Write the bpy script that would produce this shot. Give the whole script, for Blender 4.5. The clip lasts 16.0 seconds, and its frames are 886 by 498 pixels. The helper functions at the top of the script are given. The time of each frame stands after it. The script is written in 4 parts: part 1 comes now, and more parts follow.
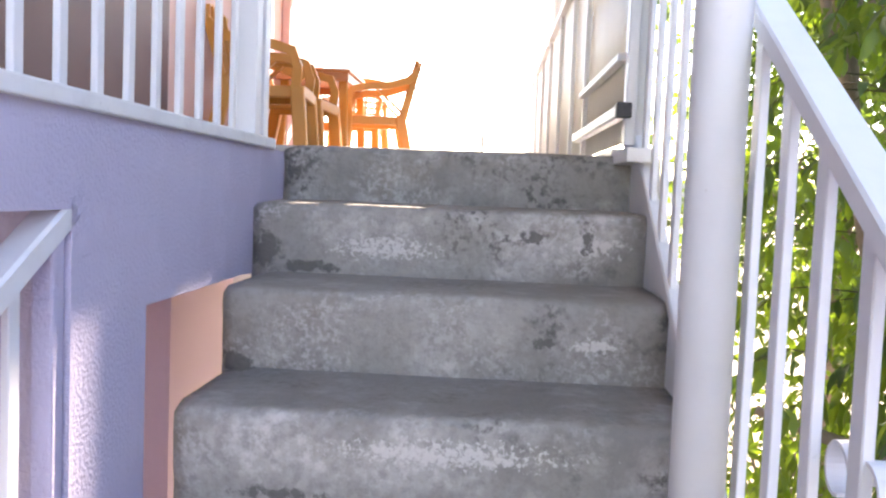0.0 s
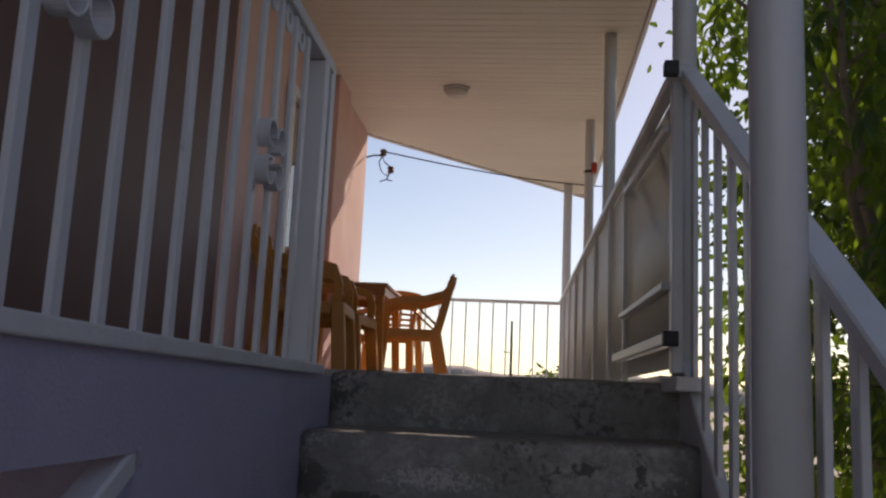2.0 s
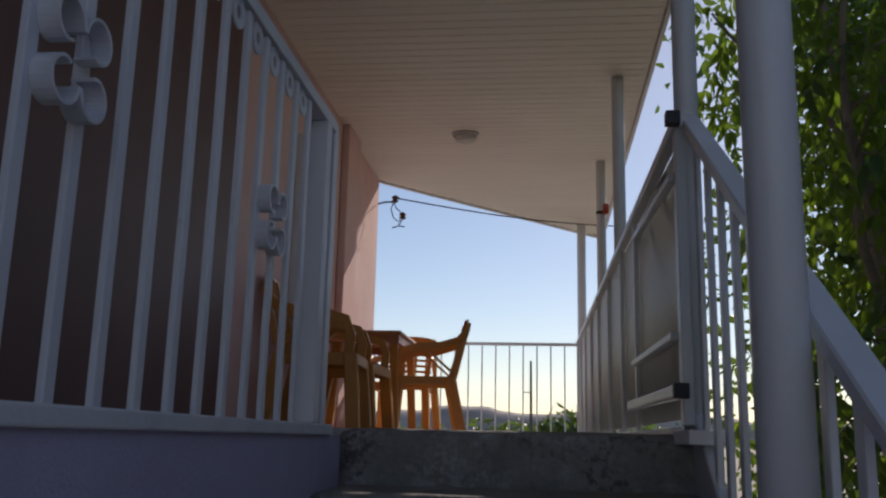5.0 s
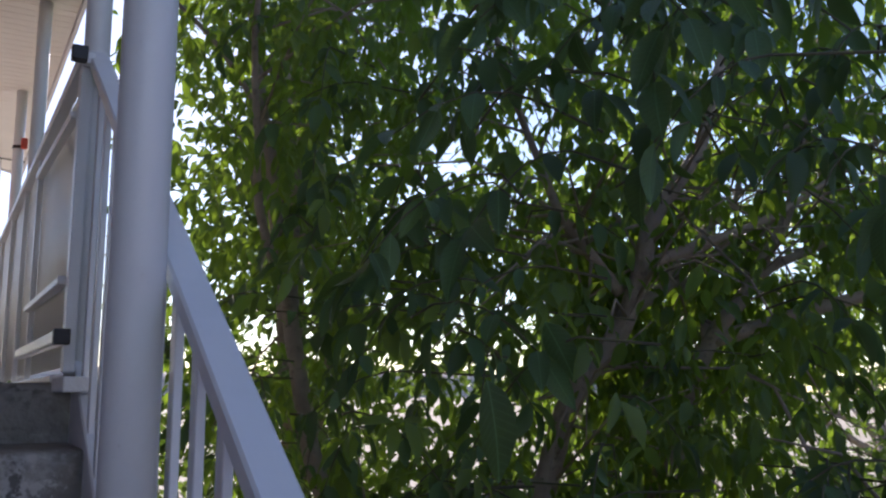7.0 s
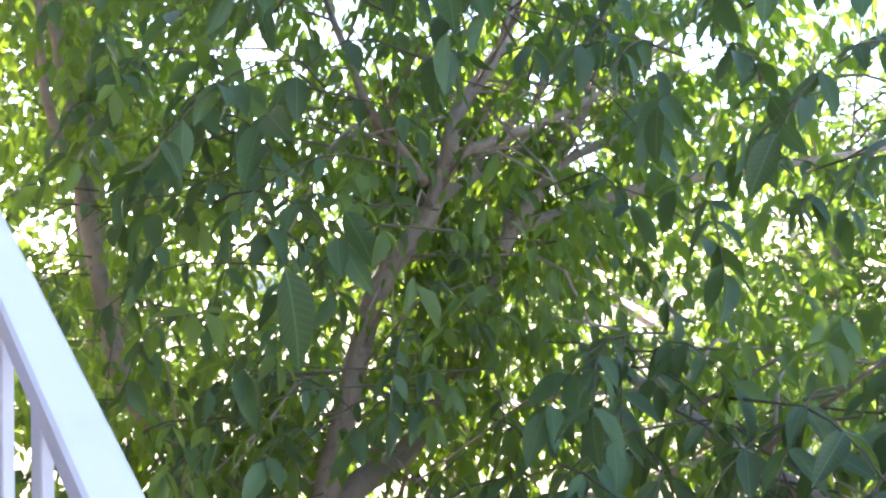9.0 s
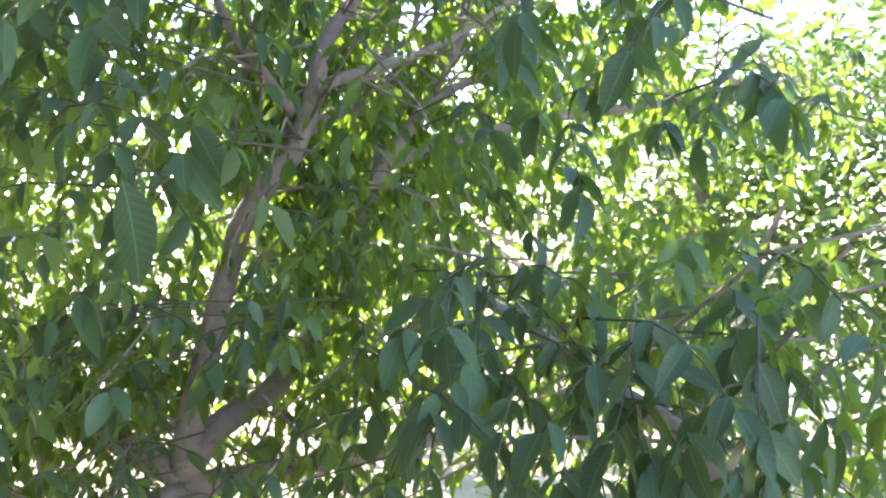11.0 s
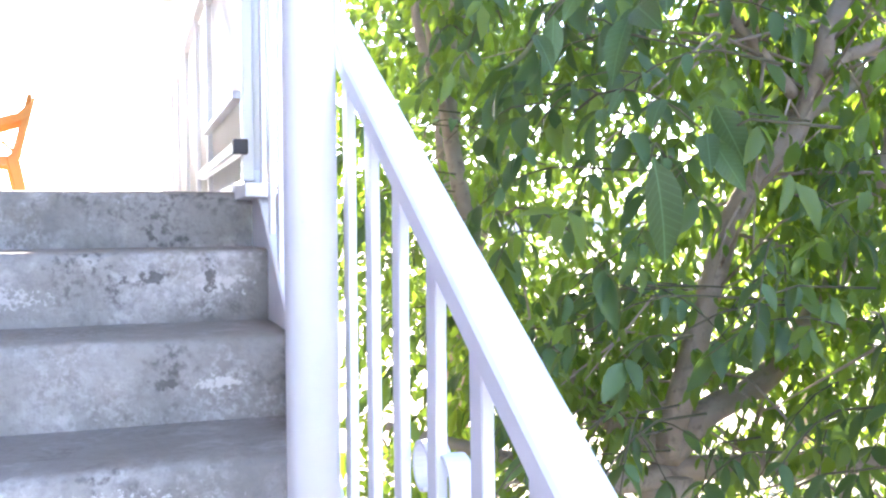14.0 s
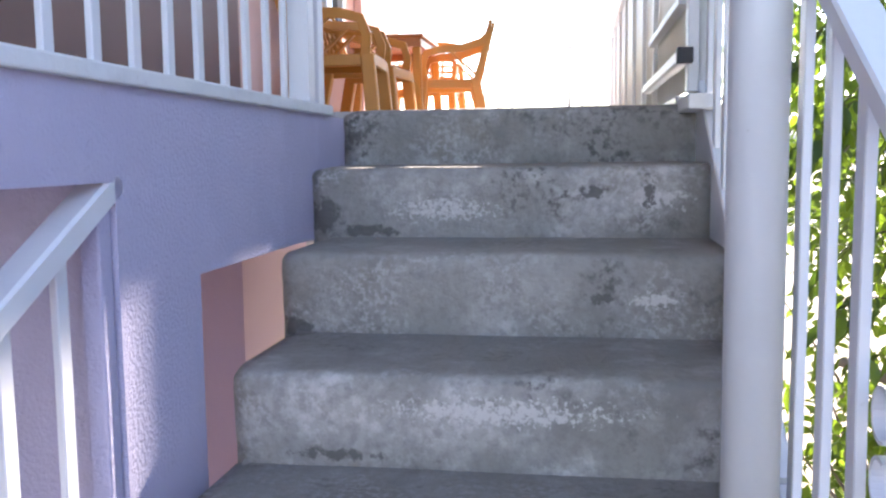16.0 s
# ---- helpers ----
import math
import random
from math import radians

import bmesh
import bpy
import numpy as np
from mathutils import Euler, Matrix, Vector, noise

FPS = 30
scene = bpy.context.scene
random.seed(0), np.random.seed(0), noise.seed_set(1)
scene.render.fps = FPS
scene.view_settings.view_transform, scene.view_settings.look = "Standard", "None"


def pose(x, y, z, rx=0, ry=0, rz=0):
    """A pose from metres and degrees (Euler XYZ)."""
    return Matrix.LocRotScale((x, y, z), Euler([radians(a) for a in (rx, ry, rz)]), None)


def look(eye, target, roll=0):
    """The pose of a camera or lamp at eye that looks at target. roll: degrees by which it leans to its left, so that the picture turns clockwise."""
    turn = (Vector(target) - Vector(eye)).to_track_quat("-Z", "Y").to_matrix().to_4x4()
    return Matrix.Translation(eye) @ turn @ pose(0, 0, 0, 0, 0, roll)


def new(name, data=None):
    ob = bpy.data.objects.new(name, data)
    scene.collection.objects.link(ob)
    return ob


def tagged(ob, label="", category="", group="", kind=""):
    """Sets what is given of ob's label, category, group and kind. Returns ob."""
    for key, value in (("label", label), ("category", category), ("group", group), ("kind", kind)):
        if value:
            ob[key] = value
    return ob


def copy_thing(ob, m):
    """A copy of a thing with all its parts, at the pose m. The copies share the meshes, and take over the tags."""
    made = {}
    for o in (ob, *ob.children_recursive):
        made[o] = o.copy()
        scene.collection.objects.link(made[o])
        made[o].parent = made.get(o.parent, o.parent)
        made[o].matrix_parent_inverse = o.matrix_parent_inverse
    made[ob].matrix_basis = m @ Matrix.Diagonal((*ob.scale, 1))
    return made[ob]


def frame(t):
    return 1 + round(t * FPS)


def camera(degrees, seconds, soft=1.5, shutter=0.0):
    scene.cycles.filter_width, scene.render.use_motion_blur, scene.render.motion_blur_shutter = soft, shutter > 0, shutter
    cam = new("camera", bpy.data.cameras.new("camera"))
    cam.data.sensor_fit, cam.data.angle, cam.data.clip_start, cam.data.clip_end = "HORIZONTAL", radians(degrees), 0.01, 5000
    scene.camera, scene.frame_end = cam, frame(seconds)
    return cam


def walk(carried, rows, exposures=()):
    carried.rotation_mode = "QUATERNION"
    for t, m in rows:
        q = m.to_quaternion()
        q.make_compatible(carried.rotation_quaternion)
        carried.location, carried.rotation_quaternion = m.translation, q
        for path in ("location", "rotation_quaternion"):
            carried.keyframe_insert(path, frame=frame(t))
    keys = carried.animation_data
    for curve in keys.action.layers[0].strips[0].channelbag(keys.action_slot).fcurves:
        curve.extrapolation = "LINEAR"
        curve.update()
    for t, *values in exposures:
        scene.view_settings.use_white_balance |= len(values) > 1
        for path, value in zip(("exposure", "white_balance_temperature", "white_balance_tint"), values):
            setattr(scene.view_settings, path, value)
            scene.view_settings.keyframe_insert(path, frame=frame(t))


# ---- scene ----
ROWS = [
    (0.0, -0.355, -2.540, -0.147, 3.21, -3.59, -2.23),
    (0.5, -0.373, -2.536, -0.135, 4.49, -0.15, -1.89),
    (1.0, -0.376, -2.550, -0.119, 4.28, 4.19, -1.79),
    (1.5, -0.377, -2.564, -0.111, 4.52, 7.21, -1.82),
    (2.0, -0.408, -2.561, -0.091, 4.97, 9.41, -2.58),
    (2.5, -0.387, -2.534, -0.072, 6.28, 11.96, -2.15),
    (3.0, -0.379, -2.536, -0.063, 6.69, 12.75, -1.42),
    (3.2, -0.378, -2.540, -0.060, 6.98, 13.82, -1.40),
    (5.3, -0.379, -2.562, -0.047, 5.85, 11.50, -1.30),
    (5.5, -0.380, -2.566, -0.047, 1.50, 11.34, -1.20),
    (6.0, -0.357, -2.623, -0.055, -10.81, 11.10, -0.46),
    (6.2, -0.342, -2.612, -0.055, -13.0, 10.7, 0.05),
    (6.5, -0.301, -2.587, -0.055, -18.77, 9.54, 0.79),
    (7.0, -0.279, -2.589, -0.061, -29.06, 9.29, 0.22),
    (7.5, -0.265, -2.591, -0.051, -34.45, 7.35, 0.12),
    (8.0, -0.264, -2.618, -0.076, -37.22, 4.04, 0.26),
    (8.5, -0.278, -2.631, -0.083, -39.00, 0.75, 1.60),
    (9.0, -0.261, -2.619, -0.073, -40.59, 2.32, 1.76),
    (9.5, -0.240, -2.663, -0.078, -45.18, 0.80, 1.77),
    (9.7, -0.232, -2.660, -0.080, -48.80, 0.05, 1.76),
    (11.8, -0.195, -2.588, -0.146, -45.25, -2.85, 1.75),
    (12.0, -0.195, -2.581, -0.148, -43.09, -3.09, 1.73),
    (12.2, -0.199, -2.577, -0.150, -40.40, -3.20, 1.55),
    (12.5, -0.208, -2.571, -0.153, -36.69, -3.27, 1.31),
    (13.0, -0.239, -2.582, -0.157, -30.15, -3.41, 1.32),
    (13.5, -0.269, -2.582, -0.153, -24.13, -2.09, 1.19),
    (14.0, -0.294, -2.589, -0.148, -19.08, -1.02, 0.52),
    (14.5, -0.316, -2.601, -0.147, -9.57, -2.18, 0.43),
    (15.0, -0.308, -2.577, -0.146, -2.08, -2.85, 0.52),
    (15.5, -0.295, -2.555, -0.151, 5.23, -4.46, -0.34),
    (16.0, -0.273, -2.518, -0.158, 8.92, -5.94, 0.70),
]
cam = camera(52.73, 16.0, soft=2.3)
EXPOSURES = [(0.0, 2.8, 7900, 24), (0.6, 2.35, 7900, 24), (1.0, 1.65, 7900, 24), (1.5, 0.6, 7900, 24), (2.0, -0.35, 7900, 25), (2.5, -0.65, 7800, 25), (3.0, -0.65, 7700, 25), (5.5, -0.65, 6700, 20),
             (6.0, -0.7, 6600, 22), (6.5, -0.35, 6700, 22), (7.0, 0.6, 6500, 25), (7.5, 1.65, 6500, 24), (8.0, 2.2, 6700, 22), (8.5, 2.55, 6800, 22), (9.0, 2.85, 6800, 21), (9.5, 2.85, 6800, 21), (12.0, 3.3, 6600, 22),
             (12.5, 3.4, 6600, 23), (13.0, 3.45, 6600, 23), (14.0, 3.55, 6600, 23), (14.5, 2.5, 6350, 21), (15.0, 2.35, 6350, 20), (15.5, 2.4, 6600, 21), (16.0, 2.45, 6900, 21)]
walk(cam, [(t, pose(x, y, z, 90 + pitch, roll, yaw)) for t, x, y, z, yaw, pitch, roll in ROWS], EXPOSURES)

# ---- light ----
SUN_AZ, SUN_EL = 13.72, 26.8          # degrees to the right of the stairs' direction, and above the horizon
world = bpy.data.worlds.new("sky")
scene.world = world
world.use_nodes = True
wn = world.node_tree
sky = wn.nodes.new("ShaderNodeTexSky")
sky.sky_type, sky.sun_disc = "NISHITA", False
sky.sun_elevation, sky.sun_rotation = radians(SUN_EL), radians(SUN_AZ)
sky.altitude, sky.air_density, sky.dust_density, sky.ozone_density = 900, 1.15, 0.25, 2.3
wn.links.new(sky.outputs[0], wn.nodes["Background"].inputs[0])
wn.nodes["Background"].inputs[1].default_value = 0.15
sun = new("sun", bpy.data.lights.new("sun", "SUN"))
sun.data.energy, sun.data.angle, sun.data.color = 5.0, radians(0.55), (1.0, 0.95, 0.86)
sun_way = Vector((math.sin(radians(SUN_AZ)) * math.cos(radians(SUN_EL)), math.cos(radians(SUN_AZ)) * math.cos(radians(SUN_EL)), math.sin(radians(SUN_EL))))
sun.matrix_world = look(sun_way * 40, (0, 0, 0))

# ---- materials ----
def material(name, base, rough=0.6, metal=0.0, spots=(), bump=(), spec=0.5, island=0.0, random_tint=0.0, wall_map=True):
    """A principled material. spots: (scale, low, high, colour, strength) noise patches; bump: (scale, strength, distance)."""
    m = bpy.data.materials.new(name)
    m.use_nodes = True
    nt = m.node_tree
    n, link = nt.nodes, nt.links.new
    b = n["Principled BSDF"]
    b.inputs["Roughness"].default_value, b.inputs["Metallic"].default_value = rough, metal
    b.inputs["Specular IOR Level"].default_value = spec
    co = n.new("ShaderNodeTexCoord").outputs["Object"]
    rgb = n.new("ShaderNodeRGB")
    rgb.outputs[0].default_value = (*base, 1)
    colour = rgb.outputs[0]
    for scale, low, high, col, strength in spots:
        t = n.new("ShaderNodeTexNoise")
        t.inputs["Scale"].default_value, t.inputs["Detail"].default_value, t.inputs["Roughness"].default_value = scale, 8, 0.62
        link(co, t.inputs["Vector"])
        r = n.new("ShaderNodeMapRange")
        r.inputs["From Min"].default_value, r.inputs["From Max"].default_value, r.inputs["To Max"].default_value = low, high, strength
        link(t.outputs["Fac"], r.inputs["Value"])
        mix = n.new("ShaderNodeMix")
        mix.data_type = "RGBA"
        mix.inputs["B"].default_value = (*col, 1)
        link(r.outputs[0], mix.inputs["Factor"])
        link(colour, mix.inputs["A"])
        colour = mix.outputs["Result"]
    if island or random_tint:
        src = n.new("ShaderNodeNewGeometry").outputs["Random Per Island"] if island else n.new("ShaderNodeObjectInfo").outputs["Random"]
        r = n.new("ShaderNodeMapRange")
        amount = island or random_tint
        r.inputs["To Min"].default_value, r.inputs["To Max"].default_value = 1 - amount, 1 + amount
        link(src, r.inputs["Value"])
        h = n.new("ShaderNodeHueSaturation")
        link(r.outputs[0], h.inputs["Value"])
        link(colour, h.inputs["Color"])
        colour = h.outputs[0]
    link(colour, b.inputs["Base Color"])
    last = None
    for scale, strength, distance in bump:
        t = n.new("ShaderNodeTexNoise")
        t.inputs["Scale"].default_value, t.inputs["Detail"].default_value = scale, 6
        link(co, t.inputs["Vector"])
        bp = n.new("ShaderNodeBump")
        bp.inputs["Strength"].default_value, bp.inputs["Distance"].default_value = strength, distance
        link(t.outputs["Fac"], bp.inputs["Height"])
        if last:
            link(last, bp.inputs["Normal"])
        last = bp.outputs[0]
    if last:
        link(last, b.inputs["Normal"])
    return m


def add_veins(m, colour):
    """A paler midrib and slanting side veins on a leaf that lies along y."""
    n, link = m.node_tree.nodes, m.node_tree.links.new
    b = n["Principled BSDF"]
    old = b.inputs["Base Color"].links[0].from_socket
    split = n.new("ShaderNodeSeparateXYZ")
    link(n.new("ShaderNodeTexCoord").outputs["Object"], split.inputs[0])
    def sums(kind, a, c):
        q = n.new("ShaderNodeMath")
        q.operation = kind
        for socket, value in ((q.inputs[0], a), (q.inputs[1], c)):
            if isinstance(value, (int, float)):
                socket.default_value = value
            else:
                link(value, socket)
        return q.outputs[0]
    off = sums("ABSOLUTE", split.outputs["X"], 0)
    wave = sums("SINE", sums("MULTIPLY", sums("SUBTRACT", split.outputs["Y"], sums("MULTIPLY", off, 0.8)), 75.0), 0)
    for value, lo, hi, share in ((off, 0.014, 0.004, 0.8), (wave, 0.82, 0.99, 0.35)):
        r = n.new("ShaderNodeMapRange")
        r.inputs["From Min"].default_value, r.inputs["From Max"].default_value, r.inputs["To Max"].default_value = lo, hi, share
        link(value, r.inputs["Value"])
        mix = n.new("ShaderNodeMix")
        mix.data_type = "RGBA"
        mix.inputs["B"].default_value = (*colour, 1)
        link(r.outputs[0], mix.inputs["Factor"])
        link(old, mix.inputs["A"])
        old = mix.outputs["Result"]
    link(old, b.inputs["Base Color"])


def leaf_material(name, base, through_colour, share, single=False):
    m = material(name, base, 0.5, spec=0.4, spots=((9.0, 0.45, 0.7, tuple(c * 0.6 for c in base), 0.6),), bump=((60.0, 0.25, 0.004),), island=0.0 if single else 0.45, random_tint=0.45 if single else 0.0)
    n, link = m.node_tree.nodes, m.node_tree.links.new
    if single:
        add_veins(m, tuple(c * 2.3 for c in base))
    tr = n.new("ShaderNodeBsdfTranslucent")
    tr.inputs["Color"].default_value = (*through_colour, 1)
    mix = n.new("ShaderNodeMixShader")
    mix.inputs[0].default_value = share
    link(n["Principled BSDF"].outputs[0], mix.inputs[1])
    link(tr.outputs[0], mix.inputs[2])
    link(mix.outputs[0], n["Material Output"].inputs["Surface"])
    return m


CONCRETE = material("stair concrete", (0.30, 0.29, 0.275), 0.9, spots=(
    (2.6, 0.42, 0.62, (0.20, 0.195, 0.185), 0.85), (6.0, 0.50, 0.62, (0.40, 0.39, 0.375), 0.75), (3.3, 0.56, 0.64, (0.22, 0.20, 0.17), 0.6),
    (45.0, 0.48, 0.62, (0.19, 0.185, 0.18), 0.45), (5.0, 0.575, 0.68, (0.10, 0.098, 0.095), 0.62)),
    bump=((9.0, 0.5, 0.02), (60.0, 0.7, 0.008), (220.0, 0.5, 0.002)))


def scuffs(m, scale, mask_scale, low, colour):
    """Worn pale flecks, in patches, over a material's colour."""
    n, link = m.node_tree.nodes, m.node_tree.links.new
    b = n["Principled BSDF"]
    old = b.inputs["Base Color"].links[0].from_socket
    co = n.new("ShaderNodeTexCoord").outputs["Object"]
    facs = []
    for s, lo, hi in ((scale, 0.47, 0.60), (mask_scale, low, low + 0.09)):
        t = n.new("ShaderNodeTexNoise")
        t.inputs["Scale"].default_value, t.inputs["Detail"].default_value, t.inputs["Roughness"].default_value = s, 7, 0.6
        link(co, t.inputs["Vector"])
        r = n.new("ShaderNodeMapRange")
        r.inputs["From Min"].default_value, r.inputs["From Max"].default_value = lo, hi
        link(t.outputs["Fac"], r.inputs["Value"])
        facs.append(r.outputs[0])
    mul = n.new("ShaderNodeMath")
    mul.operation = "MULTIPLY"
    link(facs[0], mul.inputs[0])
    link(facs[1], mul.inputs[1])
    mix = n.new("ShaderNodeMix")
    mix.data_type = "RGBA"
    mix.inputs["B"].default_value = (*colour, 1)
    link(mul.outputs[0], mix.inputs["Factor"])
    link(old, mix.inputs["A"])
    link(mix.outputs["Result"], b.inputs["Base Color"])


def settle(m, colour, share):
    """Brown dust that settles on faces that look up."""
    n, link = m.node_tree.nodes, m.node_tree.links.new
    b = n["Principled BSDF"]
    old = b.inputs["Base Color"].links[0].from_socket
    split = n.new("ShaderNodeSeparateXYZ")
    link(n.new("ShaderNodeNewGeometry").outputs["Normal"], split.inputs[0])
    r = n.new("ShaderNodeMapRange")
    r.inputs["From Min"].default_value, r.inputs["From Max"].default_value, r.inputs["To Max"].default_value = 0.75, 0.97, share
    link(split.outputs["Z"], r.inputs["Value"])
    mix = n.new("ShaderNodeMix")
    mix.data_type = "RGBA"
    mix.inputs["B"].default_value = (*colour, 1)
    link(r.outputs[0], mix.inputs["Factor"])
    link(old, mix.inputs["A"])
    link(mix.outputs["Result"], b.inputs["Base Color"])


scuffs(CONCRETE, 70.0, 3.4, 0.50, (0.385, 0.375, 0.37))
scuffs(CONCRETE, 40.0, 6.0, 0.57, (0.48, 0.47, 0.46))
scuffs(CONCRETE, 48.0, 4.6, 0.545, (0.12, 0.115, 0.11))


def blotch(m, centre, size, scale, low, colour):
    """A ragged stain or chipped patch round one place of the stairs."""
    n, link = m.node_tree.nodes, m.node_tree.links.new
    b = n["Principled BSDF"]
    old = b.inputs["Base Color"].links[0].from_socket
    co = n.new("ShaderNodeTexCoord").outputs["Object"]
    mp = n.new("ShaderNodeMapping")
    mp.vector_type = "TEXTURE"
    mp.inputs["Location"].default_value, mp.inputs["Scale"].default_value = centre, size
    link(co, mp.inputs["Vector"])
    ln = n.new("ShaderNodeVectorMath")
    ln.operation = "LENGTH"
    link(mp.outputs[0], ln.inputs[0])
    t = n.new("ShaderNodeTexNoise")
    t.inputs["Scale"].default_value, t.inputs["Detail"].default_value, t.inputs["Roughness"].default_value = scale, 8, 0.65
    link(co, t.inputs["Vector"])
    fade = n.new("ShaderNodeMapRange")
    fade.inputs["From Min"].default_value, fade.inputs["From Max"].default_value = 0.15, 1.0
    fade.inputs["To Min"].default_value, fade.inputs["To Max"].default_value = 0.22, -0.22
    link(ln.outputs["Value"], fade.inputs["Value"])
    add = n.new("ShaderNodeMath")
    link(t.outputs["Fac"], add.inputs[0])
    link(fade.outputs[0], add.inputs[1])
    cut = n.new("ShaderNodeMapRange")
    cut.inputs["From Min"].default_value, cut.inputs["From Max"].default_value, cut.inputs["To Max"].default_value = low, low + 0.1, 0.9
    link(add.outputs[0], cut.inputs["Value"])
    mix = n.new("ShaderNodeMix")
    mix.data_type = "RGBA"
    mix.inputs["B"].default_value = (*colour, 1)
    link(cut.outputs[0], mix.inputs["Factor"])
    link(old, mix.inputs["A"])
    link(mix.outputs["Result"], b.inputs["Base Color"])


DARK, PALE = (0.115, 0.11, 0.105), (0.55, 0.54, 0.53)
for (x, y, z), size, scale, low, colour in (
        ((-0.62, -0.32, -0.29), (0.34, 0.1, 0.075), 110, 0.62, PALE), ((-0.42, -0.98, -0.61), (0.46, 0.1, 0.06), 110, 0.60, PALE),
        ((-0.13, -0.64, -0.46), (0.11, 0.1, 0.035), 90, 0.57, PALE), ((-0.1, -0.32, -0.27), (0.16, 0.1, 0.07), 60, 0.60, PALE),
        ((-0.93, -0.31, -0.31), (0.09, 0.1, 0.08), 30, 0.52, DARK), ((-0.82, -0.31, -0.345), (0.16, 0.1, 0.03), 30, 0.52, DARK), ((-0.25, -0.31, -0.25), (0.07, 0.1, 0.035), 50, 0.53, DARK),
        ((-0.12, -0.31, -0.25), (0.03, 0.1, 0.08), 60, 0.54, DARK), ((-0.235, -0.64, -0.455), (0.055, 0.1, 0.035), 60, 0.54, DARK), ((-0.90, -0.64, -0.535), (0.08, 0.1, 0.05), 25, 0.50, DARK),
        ((-0.70, -0.98, -0.70), (0.16, 0.1, 0.03), 40, 0.55, DARK), ((-0.93, 0.0, -0.10), (0.06, 0.1, 0.05), 50, 0.55, DARK)):
    blotch(CONCRETE, (x + 0.45, y + 1.6, z + 2.02), size, scale, low, colour)
settle(CONCRETE, (0.225, 0.20, 0.175), 0.5)
LAVENDER = material("lavender plaster", (0.49, 0.465, 0.61), 0.88, spots=((1.6, 0.4, 0.62, (0.43, 0.41, 0.55), 0.8), (7.0, 0.52, 0.64, (0.52, 0.495, 0.64), 0.5), (24.0, 0.6, 0.7, (0.40, 0.38, 0.50), 0.35)),
                    bump=((14.0, 0.2, 0.006), (130.0, 0.6, 0.006)))
PINK = material("pink plaster", (0.76, 0.53, 0.50), 0.88, spots=((1.3, 0.4, 0.7, (0.66, 0.39, 0.35), 0.7), (16.0, 0.62, 0.76, (0.78, 0.52, 0.47), 0.5)),
                bump=((40.0, 0.35, 0.005), (150.0, 0.4, 0.002)))
PALE_PINK = material("pale pink plaster", (0.70, 0.53, 0.70), 0.88, spots=((1.3, 0.4, 0.7, (0.64, 0.48, 0.63), 0.7),), bump=((40.0, 0.3, 0.004),))
MAUVE = material("mauve plaster", (0.66, 0.53, 0.62), 0.88, spots=((1.3, 0.4, 0.7, (0.62, 0.47, 0.53), 0.7),), bump=((40.0, 0.3, 0.004),))
DARK_RED = material("dark red panel surface", (0.15, 0.07, 0.068), 0.6, spots=((3.0, 0.4, 0.7, (0.12, 0.055, 0.055), 0.6),), bump=((30.0, 0.2, 0.003),))
WHITE_METAL = material("white painted steel", (0.72, 0.73, 0.76), 0.38, spots=((5.0, 0.5, 0.75, (0.62, 0.63, 0.66), 0.6), (40.0, 0.68, 0.76, (0.45, 0.43, 0.42), 0.5)), bump=((35.0, 0.2, 0.004),))
WHITE_CURB = material("white painted kerb", (0.74, 0.75, 0.76), 0.75, spots=((8.0, 0.5, 0.72, (0.60, 0.60, 0.62), 0.7), (38.0, 0.66, 0.76, (0.38, 0.37, 0.40), 0.6)), bump=((30.0, 0.6, 0.008),))
PANEL = material("milky plastic sheet", (0.62, 0.62, 0.62), 0.45, spots=((2.5, 0.4, 0.7, (0.54, 0.54, 0.55), 0.7), (45.0, 0.64, 0.75, (0.48, 0.47, 0.47), 0.5)), bump=((12.0, 0.15, 0.006),))
def let_through(m, colour, share):
    """Mixes light that passes through into a thin sheet's material."""
    n, link = m.node_tree.nodes, m.node_tree.links.new
    tr = n.new("ShaderNodeBsdfTranslucent")
    tr.inputs["Color"].default_value = (*colour, 1)
    mix = n.new("ShaderNodeMixShader")
    mix.inputs[0].default_value = share
    link(n["Principled BSDF"].outputs[0], mix.inputs[1])
    link(tr.outputs[0], mix.inputs[2])
    link(mix.outputs[0], n["Material Output"].inputs["Surface"])


let_through(PANEL, (0.75, 0.75, 0.70), 0.33)
CEILING = material("ceiling boards", (0.86, 0.83, 0.77), 0.5, spots=((1.2, 0.4, 0.7, (0.81, 0.77, 0.71), 0.6),), bump=((20.0, 0.1, 0.003),), island=0.02)
RUBBER = material("black plastic", (0.012, 0.013, 0.02), 0.5, spots=((40.0, 0.5, 0.8, (0.03, 0.03, 0.035), 0.5),))
ORANGE = material("ochre plastic", (0.63, 0.29, 0.065), 0.42, spots=((3.0, 0.4, 0.7, (0.55, 0.24, 0.05), 0.6), (50.0, 0.66, 0.75, (0.66, 0.33, 0.12), 0.4)), bump=((120.0, 0.12, 0.002),))
let_through(ORANGE, (0.80, 0.42, 0.09), 0.2)
TABLE_TOP = material("brown plastic", (0.42, 0.16, 0.06), 0.4, spots=((4.0, 0.4, 0.7, (0.36, 0.13, 0.05), 0.6),), bump=((90.0, 0.1, 0.002),))
GLASS_WHITE = material("opal lamp cover", (0.8, 0.8, 0.76), 0.3, spots=((12.0, 0.5, 0.7, (0.7, 0.69, 0.64), 0.5),))
BROWN_CERAMIC = material("brown ceramic", (0.12, 0.07, 0.05), 0.35, spots=((30.0, 0.5, 0.7, (0.2, 0.14, 0.1), 0.5),))
